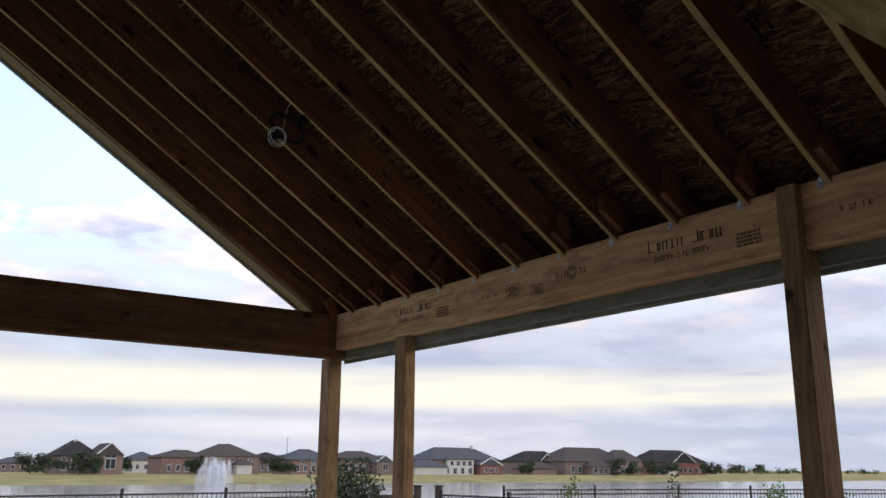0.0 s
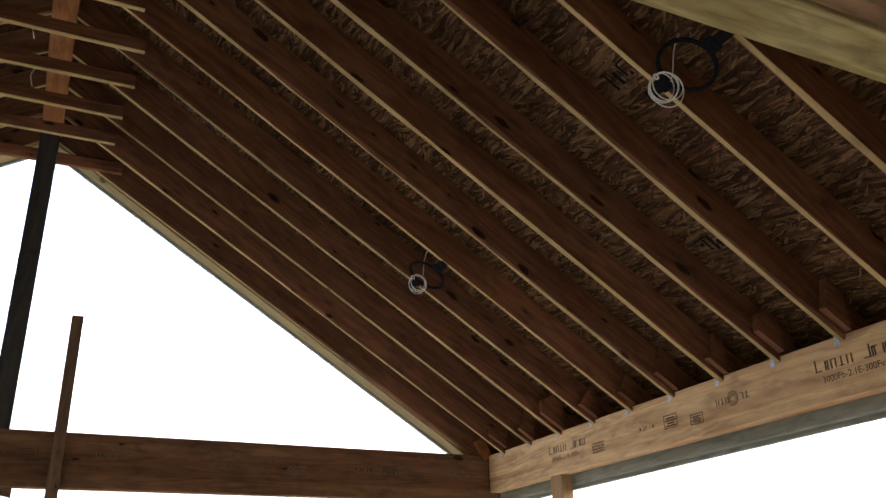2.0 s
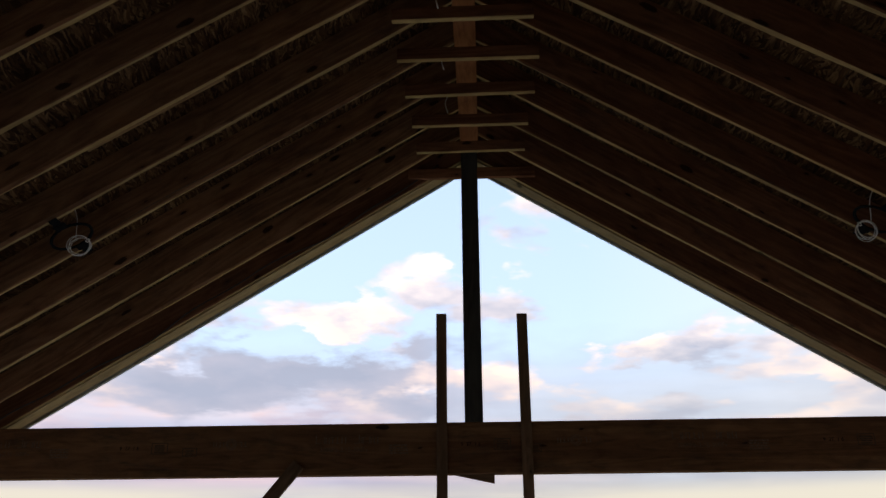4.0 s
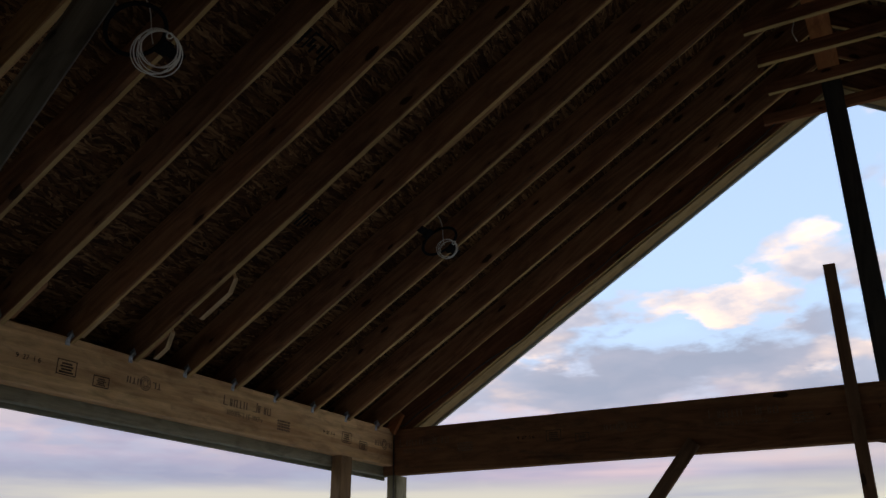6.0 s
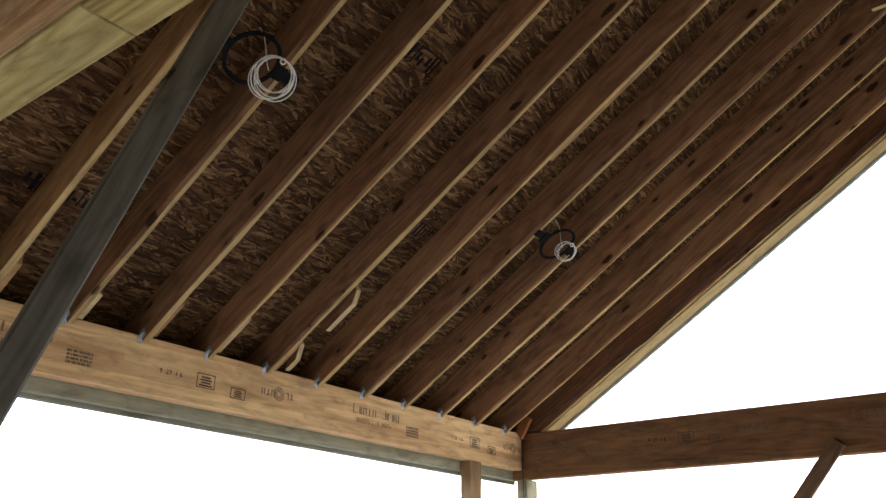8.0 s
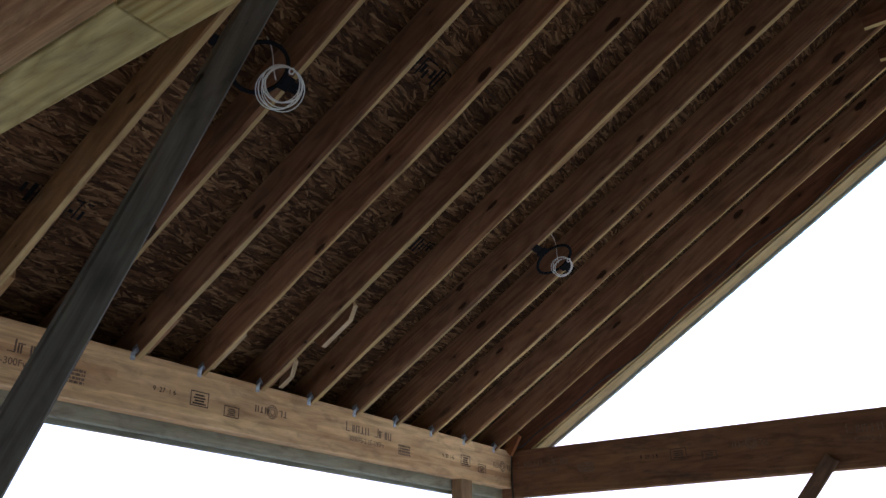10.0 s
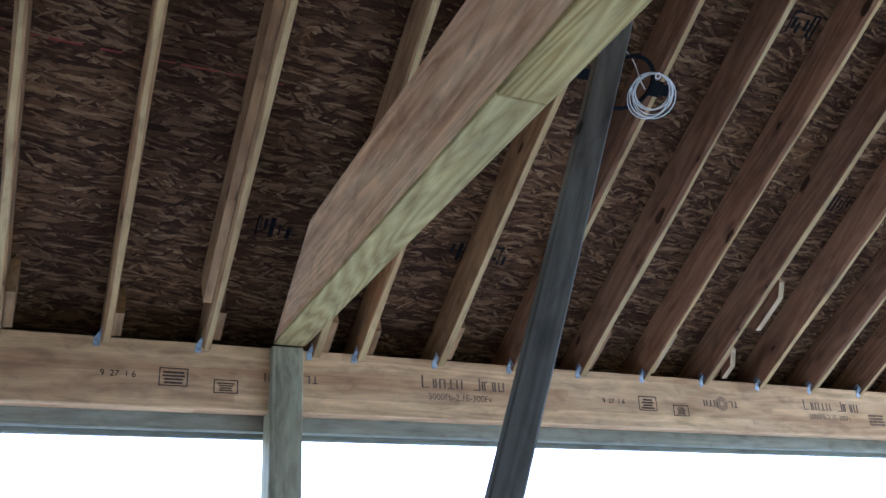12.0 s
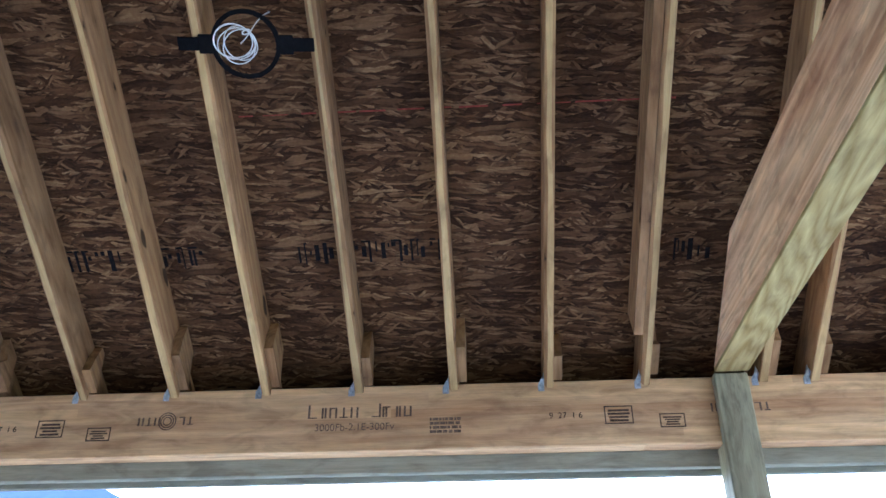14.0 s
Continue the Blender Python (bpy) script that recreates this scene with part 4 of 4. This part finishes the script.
gb.inputs["Base Color"].default_value = (0.03, 0.035, 0.045, 1)
LEAF = plain("dark_leaf", (0.045, 0.065, 0.028), 0.8, vary=0.4, scale=3.0)
LEAF2 = plain("fresh_leaf", (0.10, 0.16, 0.035), 0.7, vary=0.35, scale=6.0)
BARK = plain("bark", (0.13, 0.095, 0.07), 0.95, vary=0.3, scale=8.0)
IRON = plain("black_iron", (0.012, 0.012, 0.013), 0.5, vary=0.2)
BROWNWOOD = plain("dark_brown_wood", (0.07, 0.042, 0.03), 0.8, vary=0.3, scale=8)
GROUND = -0.66


def hip(bm, x0, x1, y0, y1, z0, z1, eave=0.5):
    """A hipped roof with its ridge along the longer side and a shallow eave board."""
    x0, x1, y0, y1 = x0 - eave, x1 + eave, y0 - eave, y1 + eave
    w, d = x1 - x0, y1 - y0
    h = min(w, d) / 2
    cx, cy = (x0 + x1) / 2, (y0 + y1) / 2
    ridge = [(x0 + h * 0.9, cy, z1), (x1 - h * 0.9, cy, z1)] if w >= d else [(cx, y0 + h * 0.9, z1), (cx, y1 - h * 0.9, z1)]
    c = [bm.verts.new(v) for v in ((x0, y0, z0), (x1, y0, z0), (x1, y1, z0), (x0, y1, z0))]
    u = [bm.verts.new(v) for v in ((x0, y0, z0 - 0.22), (x1, y0, z0 - 0.22), (x1, y1, z0 - 0.22), (x0, y1, z0 - 0.22))]
    r = [bm.verts.new(v) for v in ridge]
    if w >= d:
        bm.faces.new((c[0], c[1], r[1], r[0])), bm.faces.new((c[1], c[2], r[1])), bm.faces.new((c[2], c[3], r[0], r[1])), bm.faces.new((c[3], c[0], r[0]))
    else:
        bm.faces.new((c[0], c[1], r[0])), bm.faces.new((c[1], c[2], r[1], r[0])), bm.faces.new((c[2], c[3], r[1])), bm.faces.new((c[3], c[0], r[0], r[1]))
    for k in range(4):
        bm.faces.new((u[k], u[(k + 1) % 4], c[(k + 1) % 4], c[k]))
    bm.faces.new(u[::-1])
    return bm


def gable_roof(bm, x0, x1, y0, y1, z0, z1, eave=0.4):
    """A roof whose gable looks towards the pond."""
    x0, x1, y0 = x0 - eave, x1 + eave, y0 - eave
    cx = (x0 + x1) / 2
    return prism([(x0, z0 - 0.15), (x1, z0 - 0.15), (x1, z0), (cx, z1), (x0, z0)], y0, y1, bm)


def window(parent, x, y, z, w, h, dark=True):
    f = part("window", block(bmesh.new(), x - w / 2, x + w / 2, y - 0.08, y + 0.05, z, z + h), TRIM, parent, "white framed window")
    n = 2 if w > 1.0 else 1
    for k in range(n):
        a = x - w / 2 + 0.1 + k * (w - 0.1) / n
        part("pane", block(bmesh.new(), a, a + (w - 0.1) / n - 0.1, y - 0.10, y - 0.07, z + 0.1, z + h - 0.1), GLASS, f, "dark glass pane")


def house(label, parts, windows, chimneys=()):
    """parts: (kind, x0, x1, y0, depth, eave z, top z, wall, roof); windows: (x, y, z, w, h)."""
    base = new("house")
    base.location = (parts[0][1], parts[0][3], GROUND)
    inv = Matrix.Translation(-base.location)
    tagged(base, label, "house", "houses across the pond")
    for kind, x0, x1, y0, deep, eave, top, wall, roof in parts:
        bm = box(x0, x1, y0, y0 + deep, GROUND - 0.1, eave - 0.05, 0)
        if kind == "gable":
            prism([(x0, eave - 0.05), (x1, eave - 0.05), ((x0 + x1) / 2, top - 0.25)], y0, y0 + 0.3, bm)
        w = part("wall", bm, BRICK[wall], base)
        r = part("roof", (gable_roof if kind == "gable" else hip)(bmesh.new(), x0, x1, y0, y0 + deep, eave, top), ROOF[roof], base)
        if kind == "gable":
            cx = (x0 + x1) / 2
            rise = math.degrees(math.atan2(top - eave, (x1 - x0) / 2 + 0.4))
            for s in (-1, 1):
                bg = box(0, math.hypot(top - eave, (x1 - x0) / 2 + 0.4), -0.5, -0.42, -0.3, 0.0, 0)
                bmesh.ops.transform(bg, matrix=pose(cx, y0, top, 0, rise if s > 0 else 180 - rise, 0), verts=bg.verts)
                part("verge", bg, TRIM, base, "white verge board")
    for x, y, z in chimneys:
        part("chimney", box(x - 0.5, x + 0.5, y, y + 1.0, 2.0, z, 0.05), BRICK["cream"], base)
    for x, y, z, w, h in windows:
        window(base, x, y - 0.02, z, w, h)
    for ob in [o for o in base.children]:
        ob.matrix_parent_inverse = inv


def row(x0, x1, n, y, z, w, h):
    return [(x0 + (x1 - x0) * (k + 0.5) / n, y, z, w, h) for k in range(n)]


D = "two-storey brick house with a hipped shingle roof by the pond"
house("low grey house far behind the bank", [("hip", 46, 56, 300, 10, 2.2, 3.9, "brown", "grey")], row(47, 55, 3, 300, 0.2, 1.0, 1.4))
house("large brick house with dark hip roof and gabled wing", [("hip", 50.5, 61, 238, 13, 3.9, 8.1, "brown", "dark"), ("gable", 59.0, 65.2, 232, 12, 4.2, 7.2, "rose", "brown")],
      [(62.1, 232, 0.6, 2.6, 2.6), (62.1, 232, 3.4, 3.0, 1.0)] + row(51, 58, 3, 238, 0.2, 1.2, 1.8) + row(51, 58, 3, 238, 2.6, 1.1, 1.1), [(55.5, 242, 7.9)])
house("grey house with a dark hip roof between trees", [("hip", 83, 93, 287, 12, 3.4, 6.0, "cream", "grey")], row(84, 92, 3, 287, 0.4, 1.2, 1.6))
house("long rose brick house with brown roof and white storey", [("hip", 78, 92.5, 241, 12, 4.0, 6.0, "rose", "brown"), ("hip", 89.5, 105.3, 238, 14, 4.4, 7.9, "rose", "brown"), ("hip", 97.5, 102, 235, 4, 2.2, 3.6, "cream", "brown")],
      row(79, 89, 4, 241, 0.0, 1.1, 1.9) + row(86, 92, 3, 241, 2.4, 1.0, 1.2) + row(91, 104, 5, 238, 0.0, 1.2, 2.0) + row(93, 104, 4, 238, 2.7, 1.1, 1.2))
house("brown brick house with a dark roof and porch", [("hip", 123, 135, 280, 12, 3.8, 6.4, "brown", "dark")], row(124, 134, 4, 280, 0.2, 1.2, 1.8))
house("grey roofed brick house behind the posts", [("hip", 117, 132, 241, 13, 3.7, 6.9, "rose", "grey"), ("hip", 132, 149.6, 238, 13, 3.8, 6.6, "brown", "brown"), ("gable", 143, 149, 234, 5, 3.2, 5.2, "brown", "grey")],
      row(118, 131, 5, 241, 0.1, 1.3, 2.0) + row(133, 142, 3, 238, 0.1, 1.3, 2.0) + row(119, 130, 3, 241, 2.3, 1.1, 1.1) + [(146, 234, 0.6, 1.8, 2.0)])
house("pale house with grey roof, white garage and brick bay", [("hip", 166, 195, 238, 14, 4.3, 8.4, "rose", "grey"), ("hip", 156, 168.5, 232, 8, 1.9, 4.0, "cream", "grey"), ("gable", 184, 193, 234, 5, 2.6, 5.0, "red", "grey"), ("hip", 172, 183, 236.5, 4, 4.4, 5.4, "cream", "grey")],
      row(172.5, 182.5, 4, 236.5, 2.2, 1.5, 1.6) + row(167, 183, 5, 236.5, -0.4, 1.5, 2.0) + row(185, 192, 3, 234, 0.0, 1.3, 1.7), [(188, 244, 9.2)])
house("small far house with a grey roof", [("hip", 253, 267, 308, 10, 3.0, 5.2, "brown", "grey")], row(254, 266, 3, 308, 0.3, 1.4, 1.6))
house("dark roofed brick house with a separate garage", [("hip", 219, 242, 252, 14, 4.2, 8.2, "brown", "dark"), ("hip", 211, 224.5, 240, 9, 1.6, 4.0, "rose", "brown"), ("gable", 226, 232, 250, 4, 4.4, 7.0, "brown", "dark")],
      row(226, 240, 4, 252, 0.3, 1.6, 2.0) + [(229, 250, 4.4, 1.4, 1.3)])
house("very large brown brick house with a steep hip roof", [("hip", 227, 262, 238, 18, 4.3, 9.6, "brown", "brown"), ("hip", 248, 263, 233, 10, 4.6, 8.8, "rose", "brown"), ("hip", 236, 249, 234, 6, 2.4, 4.2, "brown", "brown")],
      row(229, 236, 2, 238, 0.2, 1.6, 2.4) + row(237, 248, 4, 234, -0.2, 1.7, 2.0) + row(250, 261, 4, 233, 0.0, 1.6, 2.2) + row(250, 261, 3, 233, 2.8, 1.4, 1.2))
house("red gabled house with white trim and dark roof", [("hip", 288, 322, 248, 16, 4.6, 9.8, "red", "dark"), ("gable", 294, 308, 243, 8, 4.4, 8.8, "red", "dark"), ("gable", 287, 292, 240, 6, 2.0, 4.0, "cream", "dark")],
      row(296, 306, 3, 243, 0.1, 1.9, 2.2) + [(301, 243, 4.2, 2.4, 1.6)] + row(310, 320, 3, 248, 0.2, 1.8, 2.2))


def leaves(bm, centre, radius, count, size, rnd, squash=1.0):
    """Small leaf blades scattered through an uneven blob."""
    lobes = [Vector([max(-0.75, min(0.75, rnd.gauss(0, 0.5))) for _ in range(3)]) for _ in range(9)]
    for _ in range(count):
        l = rnd.choice(lobes)
        p = (l + Vector([max(-0.5, min(0.5, rnd.gauss(0, 0.3))) for _ in range(3)])) * radius
        p.z *= squash
        p += centre
        a = Vector((rnd.uniform(-1, 1), rnd.uniform(-1, 1), rnd.uniform(-1, 1))).normalized() * size
        b = a.cross(Vector((rnd.uniform(-1, 1), rnd.uniform(-1, 1), rnd.uniform(-1, 1)))).normalized() * size * 0.45
        bm.faces.new([bm.verts.new(p + v) for v in (-a, b, a, -b)])


def limb(bm, a, b, r0, r1, n=6):
    a, b = Vector(a), Vector(b)
    d = (b - a).normalized()
    s = d.orthogonal().normalized()
    u = d.cross(s)
    lo = [bm.verts.new(a + r0 * (math.cos(w) * s + math.sin(w) * u)) for w in np.arange(n) * 2 * math.pi / n]
    hi = [bm.verts.new(b + r1 * (math.cos(w) * s + math.sin(w) * u)) for w in np.arange(n) * 2 * math.pi / n]
    for k in range(n):
        bm.faces.new((lo[k], lo[(k + 1) % n], hi[(k + 1) % n], hi[k]))
    bm.faces.new(hi)


def tree(x, y, z, height, spread, count, size, leaf, label, seed, group, category="tree", bare=0.35):
    rnd = random.Random(seed)
    root = new("tree" if category == "tree" else "shrub")
    root.location = (x, y, z)
    bm = bmesh.new()
    top = Vector((rnd.uniform(-0.06, 0.06) * height, 0, height * 0.8))
    mid = Vector((rnd.uniform(-0.04, 0.04) * height, 0, height * bare))
    limb(bm, (0, 0, -0.1), mid, height * 0.022, height * 0.015)
    limb(bm, mid, top, height * 0.015, height * 0.005)
    for _ in range(6):
        q = rnd.uniform(0.1, 0.8)
        a = mid.lerp(top, q)
        limb(bm, a, a + Vector((rnd.uniform(-1, 1) * spread * 0.8, rnd.uniform(-1, 1) * spread * 0.8, height * 0.18)), height * 0.007, height * 0.002, 4)
    part("trunk", bm, BARK, root)
    bm = bmesh.new()
    leaves(bm, Vector((0, 0, height * (bare + (1 - bare) / 2))), spread, count, size, rnd, height * (1 - bare) / 2 / spread * 0.85)
    part("crown", bm, leaf, root)
    tagged(root, label, category, group)


far_trees = [(47, 231, 4.6, 3.2), (43.5, 232, 4.4, 2.6), (53, 224, 4.9, 1.8), (56, 224, 4.6, 1.8), (66, 236, 4.2, 1.9), (84, 232, 4.0, 1.8), (111, 240, 5.0, 2.4), (113.5, 236, 3.2, 2.0),
             (206, 236, 3.4, 2.0), (209, 238, 4.6, 2.2), (239, 224, 5.6, 2.2), (250, 226, 4.6, 2.4), (258.5, 224, 5.2, 2.7), (236, 222, 1.0, 1.2), (284, 236, 4.6, 3.0), (279, 236, 3.0, 2.6), (303, 234, 4.2, 2.0), (312, 236, 4.8, 2.2), (345, 250, 4.4, 3.0), (372, 255, 5.0, 3.4)]
for k, (x, y, h, s) in enumerate(far_trees):
    tree(x, y, GROUND, h * 1.12, s * 1.15, 900, 0.36, LEAF, "dark green garden tree beside the far houses", 50 + k, "far trees", bare=0.12)
# a far hedge and tree line behind the houses
bm = bmesh.new()
rnd = random.Random(5)
for k in range(150):
    x = -80 + 5.2 * k + rnd.uniform(-2, 2)
    h = rnd.uniform(0.5, 2.6)
    leaves(bm, Vector((x, 345 + rnd.uniform(-12, 12), GROUND + h * 0.6)), 2.6, 46, 0.8, rnd, 0.5 + h / 5)
tagged(finish("far_tree_line", bm, LEAF), "low dark tree line far behind the houses", "trees", kind="stuff")
pole = finish("light_mast", box(161.0, 161.35, 336, 336.35, GROUND, 13.4, 0.05), STEEL)
tagged(pole, "slim grey mast standing behind the houses", "mast")

# the fountain, its spray held still
wm2, t, b = material("spray", 0.5)
b.inputs["Base Color"].default_value = (0.85, 0.87, 0.90, 1)
b.inputs["Transmission Weight"].default_value = 0.3
bm = bmesh.new()
rnd = random.Random(9)
for k in range(15000):
    jet = rnd.randrange(26)
    a = jet * 2.399 + rnd.gauss(0, 0.10)
    out_r, top = 4.1 * math.sqrt((jet + 0.5) / 26), 5.0 + 1.1 * math.sin(jet * 1.9) - 0.02 * jet
    q = rnd.random() ** 0.8
    reach = out_r * (0.82 + 0.18 * q) + rnd.gauss(0, 0.12 + 0.3 * q)
    p = Vector((69.6 + reach * math.cos(a), 179 + reach * math.sin(a), WATER_Z + top * (1 - q ** 1.6) * rnd.uniform(0.8, 1.0) + 0.05))
    s, l = rnd.uniform(0.014, 0.036), rnd.uniform(0.08, 0.24)
    w = Vector((math.cos(a + 1.3), math.sin(a + 1.3), 0)) * s
    bm.faces.new([bm.verts.new(v) for v in (p - w, p + w * 0.3 - Vector((0, 0, l)), p + w, p + Vector((0, 0, l * 0.6)))])
tagged(finish("fountain", bm, wm2), "white spraying fountain in the pond", "fountain")


def fence(points, height, label, gap=0.115, rails=(0.94, 0.84, 0.12)):
    """Black metal fencing: posts, rails and thin pickets."""
    for (x0, y0), (x1, y1) in zip(points, points[1:]):
        length = math.hypot(x1 - x0, y1 - y0)
        n = max(1, round(length / 2.4))
        for k in range(n):
            root = new("fence")
            a = k / n
            root.matrix_world = pose(x0 + (x1 - x0) * a, y0 + (y1 - y0) * a, -0.16, 0, 0, math.degrees(math.atan2(y1 - y0, x1 - x0)))
            w = length / n
            part("post", box(-0.03, 0.03, -0.03, 0.03, 0, height + 0.05, 0.006), IRON, root)
            for r in rails:
                part("rail", box(0.03, w - 0.03, -0.016, 0.016, height * r - 0.018, height * r + 0.018, 0), IRON, root)
            bm = bmesh.new()
            j = gap
            while j < w - 0.04:
                block(bm, j - 0.008, j + 0.008, -0.008, 0.008, 0.06, height * 0.955)
                j += gap
            tagged(part("infill", bm, IRON, root), kind="stuff")
            tagged(root, label, "fence", "garden fence panels")


FL = "black metal picket fence panel along the pond lawn"
fence([(-6.0, 18.6), (3.0, 18.8), (10.2, 19.6)], 1.22, FL)
fence([(16.0, 19.3), (21.8, 17.9), (28.5, 14.9), (34.0, 12.0)], 1.22, FL)
fence([(11.6, 16.2), (12.2, 12.2)], 1.22, FL)
# dark wooden rail by the gate
for x, y in ((10.35, 17.0), (11.3, 16.7), (11.75, 16.5)):
    p = finish("gate_post", box(x - 0.07, x + 0.07, y - 0.07, y + 0.07, -0.17, 1.16, 0.02), BROWNWOOD)
    part("cap", box(x - 0.09, x + 0.09, y - 0.09, y + 0.09, 1.16, 1.2, 0.015), BROWNWOOD, p)
    tagged(p, "dark brown square wooden gate post with a cap", "post", "gate posts")
gate = new("wooden_rail")
gate.matrix_world = pose(10.35, 17.0, -0.16, 0, 0, math.degrees(math.atan2(-0.3, 0.95)))
part("top_rail", box(0.08, 0.92, -0.03, 0.03, 1.08, 1.15, 0.01), BROWNWOOD, gate)
part("low_rail", box(0.08, 0.92, -0.03, 0.03, 0.15, 0.21, 0.01), BROWNWOOD, gate)
for k in range(7):
    part("baluster", box(0.14 + 0.115 * k, 0.175 + 0.115 * k, -0.018, 0.018, 0.20, 1.09, 0.004), BROWNWOOD, gate)
tagged(gate, "dark brown wooden railing between gate posts", "railing")

tree(5.75, 10.15, -0.16, 1.80, 0.43, 6000, 0.032, LEAF, "dense green shrub behind the corner post", 200, "garden shrubs", "shrub", 0.05)
for x, y, h, s, n, leaf in ((10.2, 10.6, 1.72, 0.16, 150, LEAF2), (12.1, 9.9, 1.62, 0.20, 130, LEAF), (13.9, 9.3, 1.52, 0.34, 600, LEAF2), (11.1, 10.3, 1.30, 0.16, 40, LEAF), (19.5, 11.4, 1.4, 0.3, 160, LEAF2)):
    tree(x, y, -0.16, h, s, n, 0.04, leaf, "thin young tree with sparse leaves on the lawn", int(x * 10), "young trees", bare=0.4)

# a neighbour's blue roof beyond the eave
BLUE = plain("blue_grey_roof", (0.027, 0.042, 0.095), 0.95, 0.0, 0.15, 2.0)
nb = new("neighbour_house")
nb.location = (-14, -8, -0.16)
inv = Matrix.Translation((14, 8, 0.16))
roof = hip(bmesh.new(), -19.0, -11.3, -14.0, -4.3, 3.76, 5.80, 0.3)
for name, bm, mat in (("wall", box(-19.0, -11.3, -14.0, -4.3, -0.16, 3.55, 0.02), BRICK["cream"]), ("roof", roof, BLUE)):
    o = part(name, bm, mat, nb)
    o.matrix_parent_inverse = inv
tagged(nb, "neighbouring house with a bluish hipped roof", "house")
